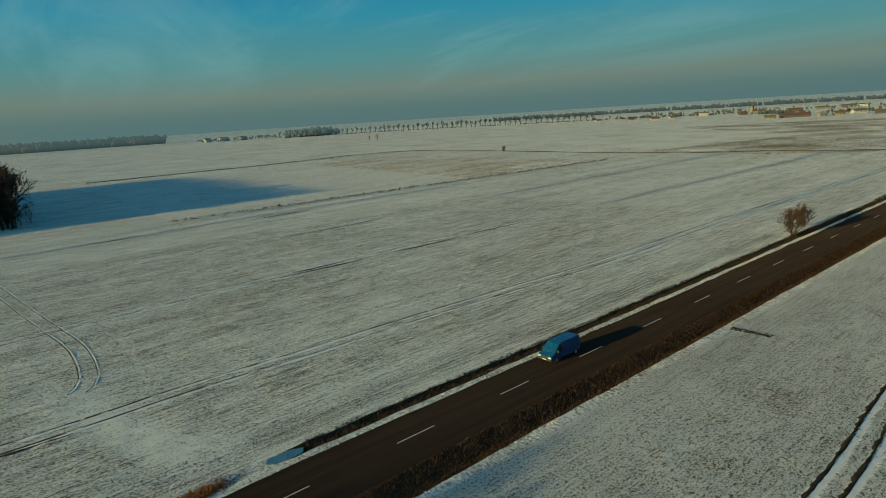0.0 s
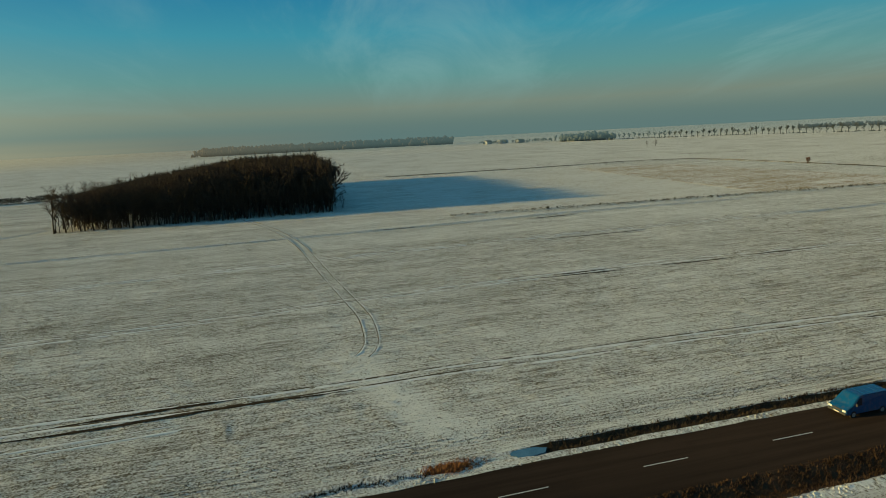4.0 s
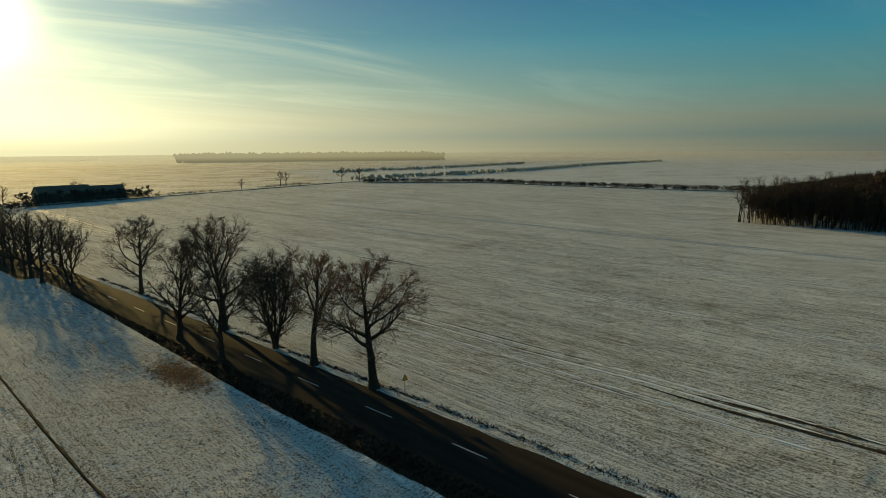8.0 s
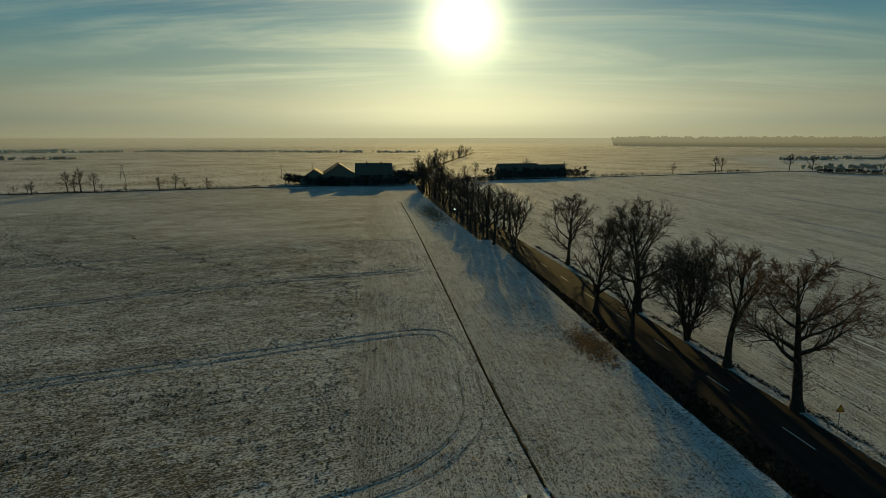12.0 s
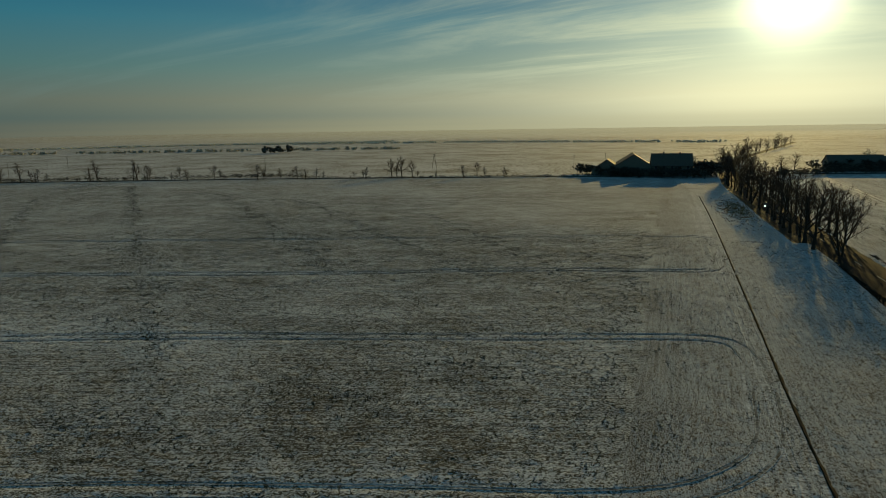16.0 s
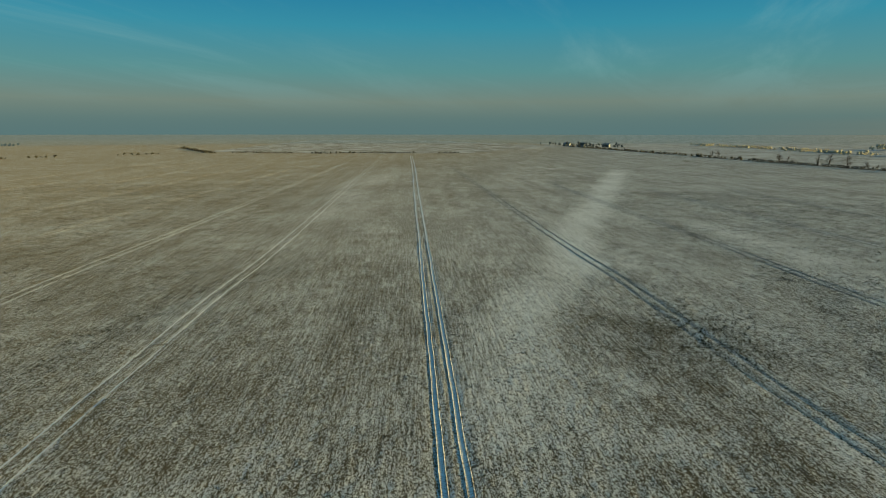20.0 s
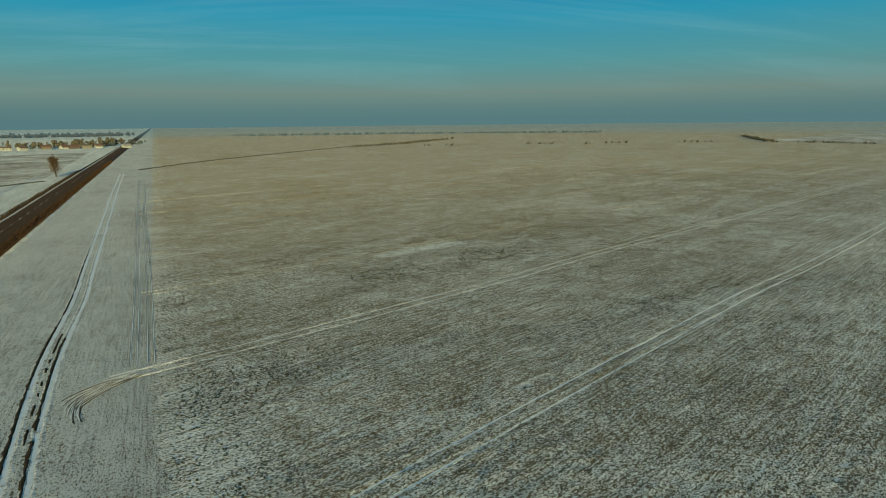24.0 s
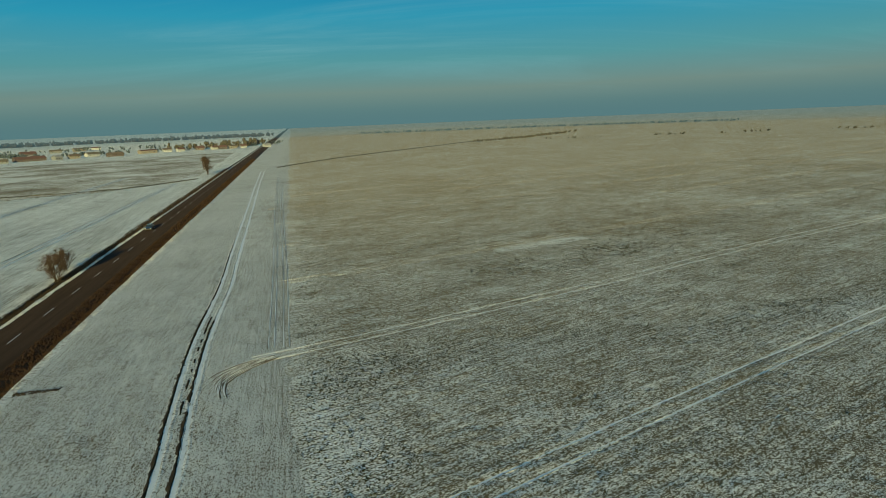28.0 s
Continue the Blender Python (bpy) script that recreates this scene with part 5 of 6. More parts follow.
hedge("dark weedy field track", 0.7, 1.0, 215, (-405, 66), (-384, 285), (-183, 285), (-120, 300), gaps=0.0, spread_by=0.5)
avenue_spots = [(-1190 + 290 * u, 560 + 220 * u) for u in np.linspace(0, 1, 38)] + [(-900 + 260 * u, 780 + 90 * u) for u in np.linspace(0, 1, 28)]
massed("far_avenue", avenue_spots, 216, 13.0, hazed_wood, "row of bare trees along a distant avenue", "avenue", limbs=8, branches=6, twigs=3, girth=0.55, bole=0.3, angle=45, kinds=6, thick=14.0)
hedge("dark hedge under a distant avenue", 2.4, 3.0, 228, (-1190, 556), (-900, 776), (-640, 864), mat=hazed_wood, gaps=0.0, spread_by=2)
hedge("scattered distant trees round far farms", 8.0, 4.0, 217, (-1290, 430), (-1250, 520), (-1180, 600), mat=hazed_wood, gaps=0.1, spread_by=12)
hedge("hazy distant trees to the east", 4.5, 2.0, 218, (640, -330), (800, -260), (1000, -220), (1250, -150), mat=haze_hedge, gaps=0.3, spread_by=6)
hedge("hazy distant trees to the south-east", 4.0, 2.0, 219, (330, -700), (560, -620), (900, -500), mat=haze_hedge, gaps=0.35, spread_by=4)
hedge("hazy hedge far to the south", 3.4, 1.5, 230, (-60, -900), (300, -980), (700, -900), mat=haze_pale_wood, gaps=0.1, spread_by=3)
hedge("hazy hedge far to the south-east", 3.4, 1.5, 231, (500, -1050), (820, -860), (1100, -600), mat=haze_pale_wood, gaps=0.1, spread_by=3)
hedge("trees round the far eastern village", 8.0, 5.0, 220, (1000, 0), (1080, 60), (1160, 120), mat=hazed_wood, gaps=0.1, spread_by=10)
hedge("trees among the northern village houses", 4.2, 2.4, 221, (-640, 870), (-400, 925), (-300, 800), (-200, 820), (-100, 860), (-20, 920), mat=hazed_wood, gaps=0.12, spread_by=9)
hedge("scattered trees behind the northern village", 6.0, 4.0, 229, (-640, 960), (-400, 1000), (-200, 960), (-20, 1000), mat=hazed_wood, gaps=0.3, spread_by=14)
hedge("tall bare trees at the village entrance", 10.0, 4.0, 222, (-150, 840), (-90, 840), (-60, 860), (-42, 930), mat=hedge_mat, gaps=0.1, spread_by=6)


hedge("dark square copse in the far southern fields", 8.0, 1.2, 240, (442, -584), (416, -597), gaps=-1, spread_by=3)
hedge("dark grove by a far south-eastern farm", 9.0, 2.0, 241, (1006, -530), (921, -530), mat=haze_hedge, gaps=-1, spread_by=6)
hedge("dark grove by a far south-eastern farm", 9.0, 2.0, 242, (937, -556), (873, -580), mat=haze_hedge, gaps=-1, spread_by=6)
hedge("bare trees round a far eastern farm", 10.0, 2.5, 243, (955, -342), (988, -381), (944, -458), mat=haze_hedge, gaps=-0.2, spread_by=8)


def boundary(label, half, seed, *pts):
    rng = random.Random(seed)
    line = smooth_line(pts, 4.0)
    verts, faces = [], []
    for i, q in enumerate(line):
        a, b2 = line[max(i - 1, 0)], line[min(i + 1, len(line) - 1)]
        dd = (b2 - a).normalized()
        nx = Vector((dd.y, -dd.x, 0))
        for o, z in ((-half, 0.0), (-half * 0.4, 0.35), (half * 0.4, 0.30), (half, 0.0)):
            v = q + nx * o * rng.uniform(0.7, 1.3)
            verts.append((v.x, v.y, z * rng.uniform(0.6, 1.4)))
    for i in range(len(line) - 1):
        faces += [(4 * i + k, 4 * i + 4 + k, 4 * i + 5 + k, 4 * i + 1 + k) for k in range(3)]
    return tagged(new("field_bank", mesh_of("field_bank", verts, faces, hedge_mat)), label, "bank", kind="structure")


boundary("dark grassy bank along the field boundary", 1.6, 1, (20, -321), (60, -314), (115, -300), (205, -276), (331, -232), (437, -194), (594, -121), (840, -22), (1120, 90))
boundary("dark grassy bank along the lane", 1.0, 2, (-50, -350), (-123, -366), (-208, -387), (-300, -412), (-320, -395))
boundary("dark grassy bank under the hedgerow", 1.6, 3, (-402, -100), (-380, -160), (-370, -260), (-368, -318), (-330, -372), (-308, -397))
boundary("dark grassy edge of the farm track", 0.7, 4, (-405, 66), (-398, 160), (-384, 285), (-183, 285), (-120, 300), (-80, 310), (-50, 345))
boundary("dark grassy edge of the farm track", 0.7, 5, (-10, 402), (36, 478), (130, 590), (220, 689), (290, 715))


def far_wood(label, height, seed, spacing, depth, *pts, mat=None):
    rng = random.Random(seed)
    spots = []
    for a, b in zip(pts, pts[1:]):
        L = math.dist(a, b)
        n = int(L / spacing)
        for i in range(n):
            u = i / n
            for _ in range(depth):
                spots.append((a[0] + (b[0] - a[0]) * u + rng.gauss(0, 12), a[1] + (b[1] - a[1]) * u + rng.gauss(0, 12)))
    return clumped("far_wood", spots, seed, height, 0.8, mat or hazed_wood, label, "wood", 5)


far_wood("hazy distant woodland on the western horizon", 20, 301, 2.6, 3, (-1640, -190), (-1655, 35), (-1610, 306), (-1570, 425), mat=bark_wood)
far_wood("hazy distant woodland on the south-western horizon", 20.0, 302, 2.2, 4, (-590, -1430), (-850, -1290), (-1110, -1130), mat=bark_wood)
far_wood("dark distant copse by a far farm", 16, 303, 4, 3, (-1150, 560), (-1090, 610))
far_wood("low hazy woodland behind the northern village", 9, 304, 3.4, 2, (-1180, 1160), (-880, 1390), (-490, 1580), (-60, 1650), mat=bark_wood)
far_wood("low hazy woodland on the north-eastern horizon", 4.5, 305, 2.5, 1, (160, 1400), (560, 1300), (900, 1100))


# ---- vehicles ----
def body_shell(profile, half, tuck=0.12, z_break=1.0):
    """A vehicle body from a side outline (y, z), narrowed above z_break."""
    bm = bmesh.new()
    sides = []
    for s in (-1, 1):
        sides.append([bm.verts.new((s * (half - (tuck * (z - z_break) if z > z_break else 0)), y, z)) for y, z in profile])
    n = len(profile)
    bm.faces.new(sides[0])
    bm.faces.new(list(reversed(sides[1])))
    for i in range(n):
        bm.faces.new((sides[0][i], sides[1][i], sides[1][(i + 1) % n], sides[0][(i + 1) % n]))
    bmesh.ops.recalc_face_normals(bm, faces=bm.faces)
    bmesh.ops.bevel(bm, geom=bm.edges[:], offset=0.05, segments=2, affect="EDGES", clamp_overlap=True)
    return bm


def slab4(corners, thick):
    """A thin plate through four corners."""
    bm = bmesh.new()
    f = bm.faces.new([bm.verts.new(c) for c in corners])
    bm.normal_update()
    n = f.normal.copy()
    ext = bmesh.ops.extrude_face_region(bm, geom=[f])
    bmesh.ops.translate(bm, vec=n * thick, verts=[v for v in ext["geom"] if isinstance(v, bmesh.types.BMVert)])
    return bm


def wheel(parent, x, y, r, w=0.2):
    t = part("wheel", rodded((x - w / 2, y, r), (x + w / 2, y, r), r, n=20), rubber, parent)
    s = 1 if x > 0 else -1
    part("rim", rodded((x + s * w * 0.42, y, r), (x + s * (w / 2 + 0.012), y, r), r * 0.62, n=16), steel, t, "grey steel wheel rim")


def van(at, turn):
    t = thing("van", at, "blue delivery van driving on the country road", "van", turn=turn)
    L = 2.45
    prof = [(-L, 0.35), (L - 0.15, 0.33), (L, 0.50), (L - 0.02, 0.82), (L - 0.62, 1.10), (L - 1.42, 1.88), (L - 1.75, 1.96), (-L + 0.1, 1.97), (-L, 1.85)]
    part("body", body_shell(prof, 0.92, 0.13, 1.0), blue_paint, t)
    part("windscreen", slab4([(-0.76, L - 0.66, 1.135), (0.76, L - 0.66, 1.135), (0.69, L - 1.36, 1.815), (-0.69, L - 1.36, 1.815)], 0.03), win_glass, t, "dark windscreen")
    for s in (-1, 1):
        part("side_window", slab4([(s * 0.925, L - 0.95, 1.10), (s * 0.925, L - 1.75, 1.10), (s * 0.845, L - 1.75, 1.72), (s * 0.845, L - 1.45, 1.72)], 0.02 * s), win_glass, t, "dark cab side window")
        part("headlight", boxed(s * 0.70 - 0.17, s * 0.70 + 0.17, L - 0.06, L + 0.025, 0.62, 0.80, 0.02), lamp_lens, t, "clear headlight")
        part("tail_light", boxed(s * 0.84 - 0.06, s * 0.84 + 0.06, -L - 0.02, -L + 0.05, 0.75, 1.15), lamp_red, t, "red tail light")
        part("mirror", boxed(s * 1.03 - 0.09, s * 1.03 + 0.09, L - 1.05, L - 0.97, 1.12, 1.36, 0.02), grey_plastic, t, "black door mirror")
        for y in (L - 0.85, -L + 0.85):
            wheel(t, s * 0.84, y, 0.32)
    part("bumper", boxed(-0.90, 0.90, L - 0.10, L + 0.06, 0.36, 0.56, 0.03), grey_plastic, t, "dark plastic bumper")
    part("grille", boxed(-0.50, 0.50, L - 0.03, L + 0.02, 0.62, 0.78), grey_plastic, t, "black radiator grille")
    part("number_plate", boxed(-0.26, 0.26, L + 0.055, L + 0.07, 0.42, 0.53), paint_white, t, "white plate")
    for k in range(4):
        part("roof_rib", boxed(-0.70, 0.70, -L + 0.45 + k * 0.72, -L + 0.50 + k * 0.72, 1.955, 1.99), blue_paint, t)
    return t


def car(at, turn, label, paint, lens):
    t = thing("car", at, label, "car", turn=turn)
    L = 2.1
    part("body", body_shell([(-L, 0.32), (L - 0.1, 0.30), (L, 0.55), (L - 0.12, 0.74), (L - 1.05, 0.90), (-L + 0.15, 0.95), (-L, 0.8)], 0.87), paint, t)
    part("cabin", body_shell([(L - 1.10, 0.88), (L - 1.75, 1.40), (-L + 0.75, 1.43), (-L + 0.12, 0.92)], 0.80, 0.25, 0.92), win_glass, t, "dark glazed cabin")
    part("roof", boxed(-0.60, 0.60, -L + 0.85, L - 1.85, 1.405, 1.45, 0.02), paint, t)
    for s in (-1, 1):
        part("headlight", boxed(s * 0.62 - 0.16, s * 0.62 + 0.16, L - 0.10, L + 0.02, 0.55, 0.70, 0.02), lens, t, "bright headlight")
        part("tail_light", boxed(s * 0.70 - 0.10, s * 0.70 + 0.10, -L - 0.02, -L + 0.05, 0.66, 0.82), lamp_red, t, "red tail light")
        part("mirror", boxed(s * 0.95 - 0.07, s * 0.95 + 0.07, L - 1.42, L - 1.34, 0.92, 1.05), paint, t)
        for y in (L - 0.78, -L + 0.80):
            wheel(t, s * 0.78, y, 0.31)
    part("bumper", boxed(-0.84, 0.84, L - 0.05, L + 0.05, 0.32, 0.48, 0.03), grey_plastic, t)
    return t


van((road_x(48.0) - 1.75, 48.0, 0.07), 180)
car((road_x(176.0) - 1.7, 176.0, 0.07), 180, "dark car driving away along the country road", black_paint, lamp_lens)
car((road_x(-211.0) + 1.6, -211.0, 0.07), -3, "car with lit headlights coming up the avenue", black_paint, lit_lens)


# ---- road signs ----
def warning_sign(at, turn, label):
    t = thing("warning_sign", at, label, "road sign", "warning signs", turn=turn)
    part("post", rodded((0, 0, -0.1), (0, 0, 2.72), 0.032), steel, t, "grey steel post")
    for nm, s, y, m, lb in (("plate", 0.50, 0.045, sign_back, "grey plate back"), ("border", 0.47, 0.062, sign_red, "red border"), ("face", 0.36, 0.068, sign_yellow, "yellow sign face")):
        bm = bmesh.new()
        f = bm.faces.new([bm.verts.new((s * math.cos(radians(a)), y, 2.35 + s * math.sin(radians(a)))) for a in (90, 210, 330)])
        ext = bmesh.ops.extrude_face_region(bm, geom=[f])
        bmesh.ops.translate(bm, vec=(0, -0.012, 0), verts=[v for v in ext["geom"] if isinstance(v, bmesh.types.BMVert)])
        part(nm, bm, m, t, lb)
    return t


warning_sign((-40.6, -46.2, 0), 0, "triangular warning sign on a steel post by the road")
warning_sign((-39.2, -115.6, 0), 0, "triangular warning sign beside a bare tree")


# ---- poles ----
def pole(at, h, label, arms=1):
    t = thing("utility_pole", at, label, "utility pole", "wooden poles in the southern fields", turn=20)
    part("pole", rodded((0, 0, -0.2), (0, 0, h), 0.14, 0.09), wood_pole, t)
    for k in range(arms):
        a = part("crossarm", boxed(-0.75, 0.75, -0.05, 0.05, h - 0.45 - k * 0.7, h - 0.35 - k * 0.7), wood_pole, t)
        for x in (-0.6, 0, 0.6):
            part("insulator", rodded((x, 0, h - 0.35 - k * 0.7), (x, 0, h - 0.18 - k * 0.7), 0.04), plaster["white"], a, "white insulator")
    return t


pole((56, -364, 0), 9.0, "wooden utility pole with crossarms in a snowy field", 2)
pole((42, -401, 0), 8.5, "wooden utility pole in a snowy field")
pole((430, -330, 0), 9.0, "wooden utility pole in a snowy field")
for x, y in ((250, -330), (330, -300), (395, -262)):
    pole((x, y, 0), 8.5, "wooden utility pole beyond the boundary trees")
t = thing("a_frame_pole", (146, -367, 0), "two-legged wooden power pole in a snowy field", "utility pole")
for s in (-1, 1):
    part("leg", rodded((s * 1.6, 0, -0.2), (s * 0.12, 0, 9.0), 0.14, 0.10), wood_pole, t)
part("crossarm", boxed(-1.0, 1.0, -0.07, 0.07, 8.7, 8.9), wood_pole, t)
part("brace", boxed(-1.0, 1.0, -0.05, 0.05, 4.2, 4.35), wood_pole, t)


# ---- houses and farms ----
def house(at, turn, w, d, eave, ridge, wall, roof, label, category="house", wins=3, chimney=True, snow=False):
    """A gabled house: length w along its ridge, depth d."""
    t = thing("house" if category == "house" else category.replace(" ", "_"), at, label, category, "", turn=turn)
    bm = bmesh.new()
    box(bm, -w / 2, w / 2, -d / 2, d / 2, -0.2, eave)
    for s in (-1, 1):
        a = [bm.verts.new((s * w / 2, y, z)) for y, z in ((-d / 2, eave), (d / 2, eave), (0, ridge - 0.15))]
        b = [bm.verts.new((s * (w / 2 - 0.25), y, z)) for y, z in ((-d / 2, eave), (d / 2, eave), (0, ridge - 0.15))]
        bm.faces.new(a)
        bm.faces.new(b)
        for i in range(3):
            bm.faces.new((a[i], a[(i + 1) % 3], b[(i + 1) % 3], b[i]))
    wl = part("wall", bm, plaster[wall], t)
    o = 0.45
    for s in (-1, 1):
        drop = (ridge - eave) / (d / 2) * o
        rf = part("roof", slab4([(-w / 2 - o, 0, ridge), (w / 2 + o, 0, ridge), (w / 2 + o, s * (d / 2 + o), eave - drop), (-w / 2 - o, s * (d / 2 + o), eave - drop)][::s], 0.14), tiles["snowy" if snow and s > 0 else roof], t)
    storeys = 2 if eave > 4.5 else 1
    for s in (-1, 1):
        for st in range(storeys):
            for k in range(wins):
                x = -w / 2 + w * (k + 0.5) / wins
                z = 1.0 + st * 2.8
                fr = part("window", boxed(x - 0.62, x + 0.62, s * d / 2 - 0.05, s * d / 2 + 0.05, z, z + 1.4), plaster["white"], t)
                part("pane", boxed(x - 0.5, x + 0.5, s * d / 2 - 0.06, s * d / 2 + 0.06, z + 0.1, z + 1.3), win_glass, fr)
    part("door", boxed(-0.5, 0.5, d / 2 - 0.05, d / 2 + 0.07, 0, 2.05), tiles["brown"], t)
    if chimney:
        part("chimney", boxed(w * 0.2 - 0.35, w * 0.2 + 0.35, -0.35, 0.35, ridge - 0.6, ridge + 1.0), plaster["brick"], t, "brick chimney")
    return t


# southern farms at the road
house((2.0, -331, 0), 6, 19, 10, 5.6, 11.2, "dark", "dark", "large dark farmhouse with a steep roof", wins=5)
part("chimney", boxed(-4.4, -3.7, -0.35, 0.35, 10.6, 12.0), plaster["brick"], bpy.data.objects["house"], "brick chimney")
house((21.0, -336, 0), 96, 22, 21, 4.4, 11.0, "dark", "brown", "low broad farm barn under a dark roof", "barn", 2, False)
house((33.5, -334, 0), 92, 14, 15, 3.2, 8.2, "dark", "brown", "small farm shed with a sagging dark roof", "shed", 2, False)
house((-14.0, -345, 0), 80, 12, 8, 3.4, 7.0, "dark", "dark", "farm outbuilding among trees", "barn", 2, False)
house((-88.0, -378, 0), 8, 26, 11, 4.2, 8.4, "dark", "dark", "long dark farm barn by the avenue", "barn", 3, False)
house((-110.0, -384, 0), 8, 20, 10, 3.8, 7.4, "dark", "dark", "long low farm shed", "shed", 3, False)
hedge("bare trees and brush round the farm", 5.0, 0.8, 223, (50, -340), (30, -322), (10, -319), (-14, -318), gaps=-1, spread_by=2.6)
hedge("bare trees and brush round the farm", 7.0, 1.2, 224, (-8, -335), (-16, -325), (-20, -345), gaps=0.0, spread_by=3.5)
hedge("bare trees and brush by the long barns", 6.0, 2.0, 225, (-70, -368), (-100, -370), (-130, -378), gaps=0.0, spread_by=3.0)
for x, y, s in ((-12, -318, 0.55), (-6, -320, 0.45), (6, -317, 0.5), (17, -318, 0.42), (27, -320, 0.48), (36, -324, 0.40), (44, -330, 0.36), (-80, -366, 0.5), (-94, -368, 0.45), (-104, -372, 0.5), (-98, -392, 1.0), (-122, -390, 0.8), (-60, -372, 0.9), (-52, -360, 0.8), (-8, -352, 0.9), (-2, -360, 0.85)):
    tagged(copy_thing(l_b, pose(x, y, 0, 0, 0, x * 7) @ Matrix.Scale(s * 0.8, 4)), "bare tree standing over the farm")

# northern village
VILLAGE = (
    (-276.7, 682.0, 16, 9, 4.0, 7.5, "grey", "dark"), (-262.5, 709.8, 46, 11, 4.5, 9.0, "brick", "red"), (-236.9, 708.9, 12, 10, 5.4, 8.6, "grey", "grey"), (-226.7, 727.1, 16, 10, 4.8, 8.4, "yellow", "brown"),
    (-219.2, 762.3, 22, 10, 5.2, 9.0, "white", "dark"), (-188.8, 736.0, 26, 10, 4.0, 8.0, "brick", "brown"), (-165.7, 782.4, 32, 11, 6.0, 8.0, "yellow", "red"), (-147.4, 800.9, 16, 9, 5.2, 8.0, "white", "brown"))
VILLAGE += (
    (-131.1, 793.2, 13, 9, 5.0, 8.0, "white", "red"), (-111.7, 813.7, 14, 10, 5.0, 9.5, "orange", "red"), (-94.2, 813.5, 13, 9, 5.0, 8.5, "white", "red"), (-84.0, 807.0, 14, 10, 4.8, 9.0, "brick", "red"),
    (-73.6, 818.3, 16, 10, 6.0, 8.0, "yellow", "dark"), (-61.2, 827.7, 12, 9, 4.8, 8.0, "white", "red"), (-31.1, 809.5, 14, 9, 4.4, 8.0, "white", "grey"))
VILLAGE += (
    (-575.5, 797.7, 15, 9, 4.4, 7.6, "white", "brown"), (-541.7, 832.4, 16, 10, 4.4, 8.5, "orange", "red"), (-468.4, 779.1, 18, 10, 4.4, 8.5, "white", "red"), (-458.9, 807.4, 14, 9, 4.4, 8.0, "white", "brown"),
    (-446.2, 872.2, 18, 12, 8.5, 10.5, "white", "dark"), (-382.1, 855.4, 15, 10, 4.5, 9.0, "brick", "red"), (-376.1, 890.3, 26, 12, 6.5, 10.0, "yellow", "brown"), (-337.0, 908.2, 30, 11, 4.5, 9.5, "brick", "red"),
    (-323.0, 965.0, 22, 10, 5.0, 8.5, "grey", "dark"), (-304.0, 1000.6, 24, 11, 6.0, 9.0, "yellow", "brown"), (-294.2, 1045.4, 20, 10, 6.0, 8.0, "white", "red"))
for n, (x, y, w, d, e, r, wl, rf) in enumerate(VILLAGE):
    words = {"dark": "dark", "red": "red-tiled", "brown": "brown", "grey": "grey"}[rf]
    tagged(house((x, y, 0), 10 + (n * 37) % 25 - math.degrees(math.atan2(x, y)), w * 0.62, d * 0.7, e * 0.56, 0.6 + r * 0.47, wl, rf, f"{wl} village house under a {words} roof"), group="village houses")
tower = thing("tower", (-388.8, 897.6, 0), "yellow church tower with a dark cap in the village", "tower")
part("shaft", boxed(-2.0, 2.0, -2.0, 2.0, -0.2, 9), plaster["yellow"], tower)
bm = bmesh.new()
bmesh.ops.create_cone(bm, cap_ends=True, segments=4, radius1=3.1, radius2=0.2, depth=4.5, matrix=Matrix.Translation((0, 0, 11.2)) @ Matrix.Rotation(radians(45), 4, "Z"))
part("cap", bm, tiles["brown"], tower)
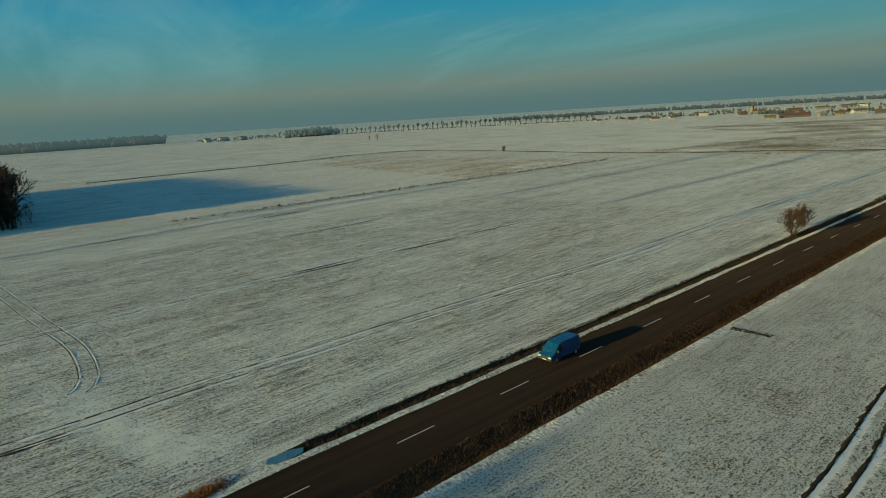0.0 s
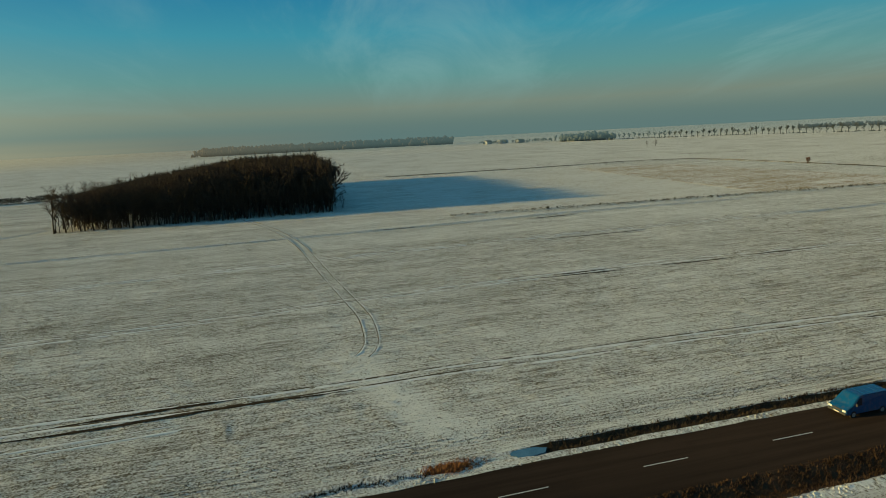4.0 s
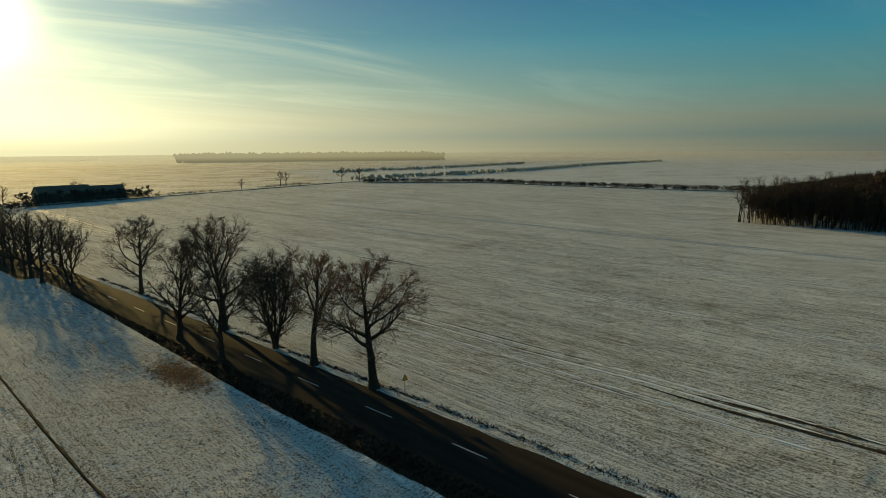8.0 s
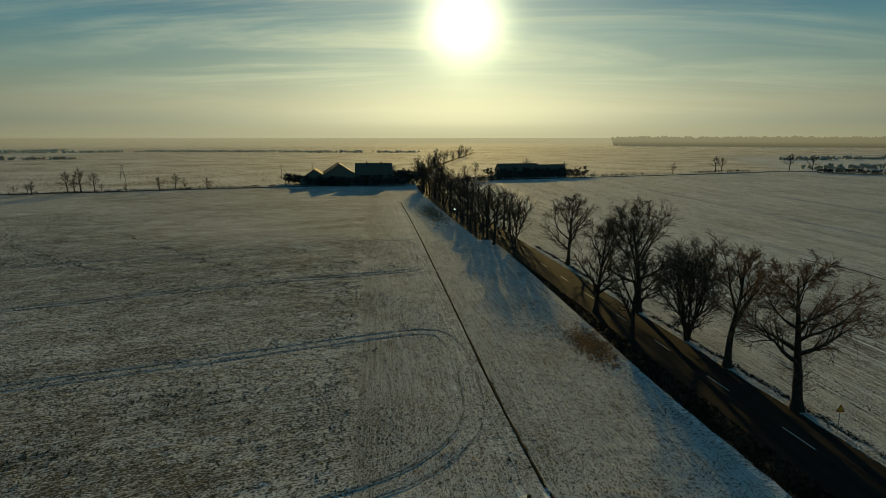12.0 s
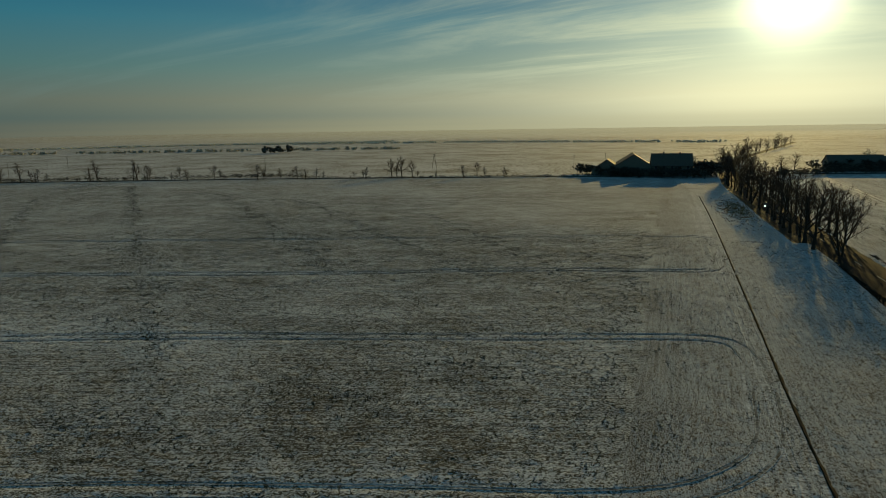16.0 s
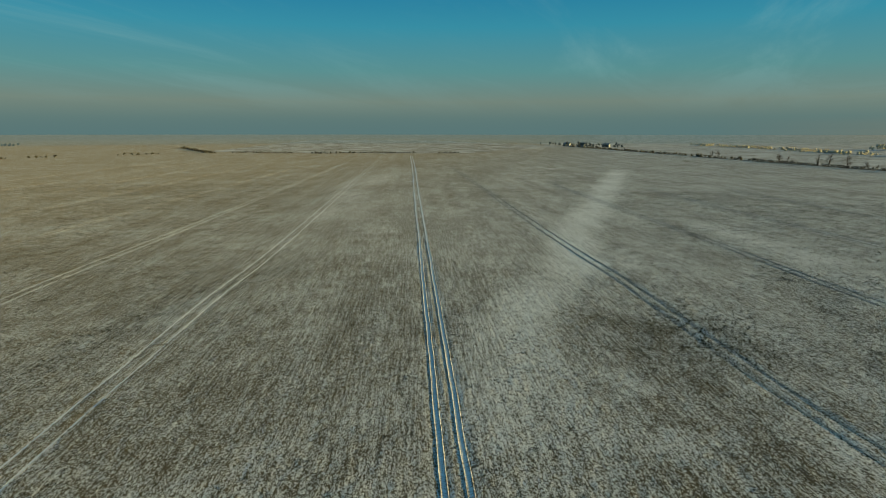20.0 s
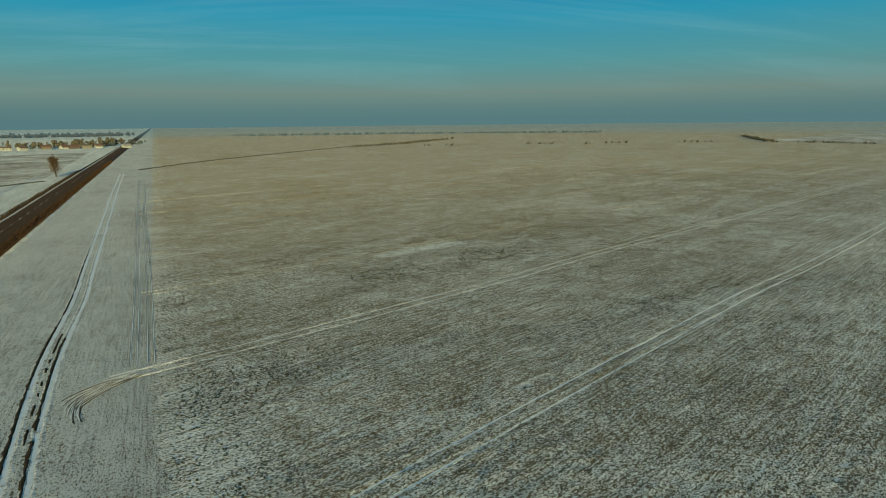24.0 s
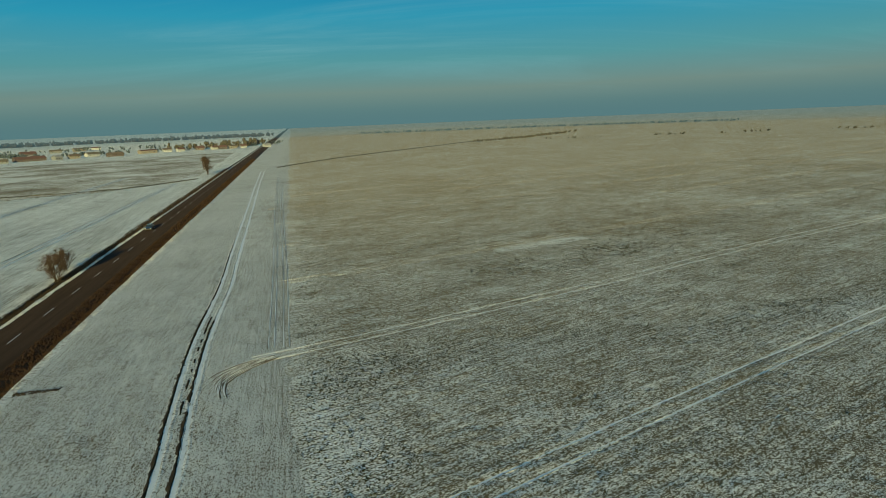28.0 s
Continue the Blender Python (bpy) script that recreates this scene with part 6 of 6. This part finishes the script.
# far eastern hamlet and farms
for x, y, w, wl, rf in ((1116, 85, 11, "white", "grey"), (1085, 58, 10, "grey", "brown"), (1046, 16, 10, "white", "grey")):
    house((x, y, 0), 70, w, 8, 3.6, 7.0, wl, rf, f"{wl} far farmhouse under a {rf} roof")
for x, y, w, wl, rf in ((-1274, 472, 26, "white", "grey"), (-1255, 505, 20, "grey", "dark"), (-1282, 440, 16, "white", "brown")):
    house((x, y, 0), -60, w, 11, 5.0, 8.6, wl, rf, f"{wl} far farm building under a {rf} roof")

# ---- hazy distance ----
# see-through ring added to glow as haze, brighter and warmer towards the sun
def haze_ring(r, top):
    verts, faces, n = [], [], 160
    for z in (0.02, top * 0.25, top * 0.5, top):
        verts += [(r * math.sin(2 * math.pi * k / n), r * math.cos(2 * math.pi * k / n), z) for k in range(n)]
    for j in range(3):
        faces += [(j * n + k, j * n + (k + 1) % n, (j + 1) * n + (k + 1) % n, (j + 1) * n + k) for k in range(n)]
    m, nt, bsdf = material("winter_haze_glow")
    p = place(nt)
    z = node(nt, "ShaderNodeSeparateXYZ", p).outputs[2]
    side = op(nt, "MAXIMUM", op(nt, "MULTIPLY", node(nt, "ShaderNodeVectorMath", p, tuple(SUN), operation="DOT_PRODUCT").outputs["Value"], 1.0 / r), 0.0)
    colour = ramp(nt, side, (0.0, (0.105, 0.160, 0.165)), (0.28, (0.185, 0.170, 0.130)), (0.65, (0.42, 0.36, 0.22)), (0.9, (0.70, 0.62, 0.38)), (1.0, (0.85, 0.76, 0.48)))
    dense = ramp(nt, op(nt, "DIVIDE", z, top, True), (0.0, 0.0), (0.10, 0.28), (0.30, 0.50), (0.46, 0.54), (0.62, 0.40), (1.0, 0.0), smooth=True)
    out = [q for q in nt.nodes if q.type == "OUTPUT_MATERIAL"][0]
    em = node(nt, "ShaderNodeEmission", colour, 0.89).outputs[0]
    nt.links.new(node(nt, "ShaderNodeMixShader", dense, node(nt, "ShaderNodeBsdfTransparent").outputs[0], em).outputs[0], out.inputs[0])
    ob = tagged(new("backdrop", mesh_of("backdrop", verts, faces, m)), "glowing backdrop of pale winter haze along the horizon", "haze", kind="structure")
    ob.visible_shadow = False
    return ob


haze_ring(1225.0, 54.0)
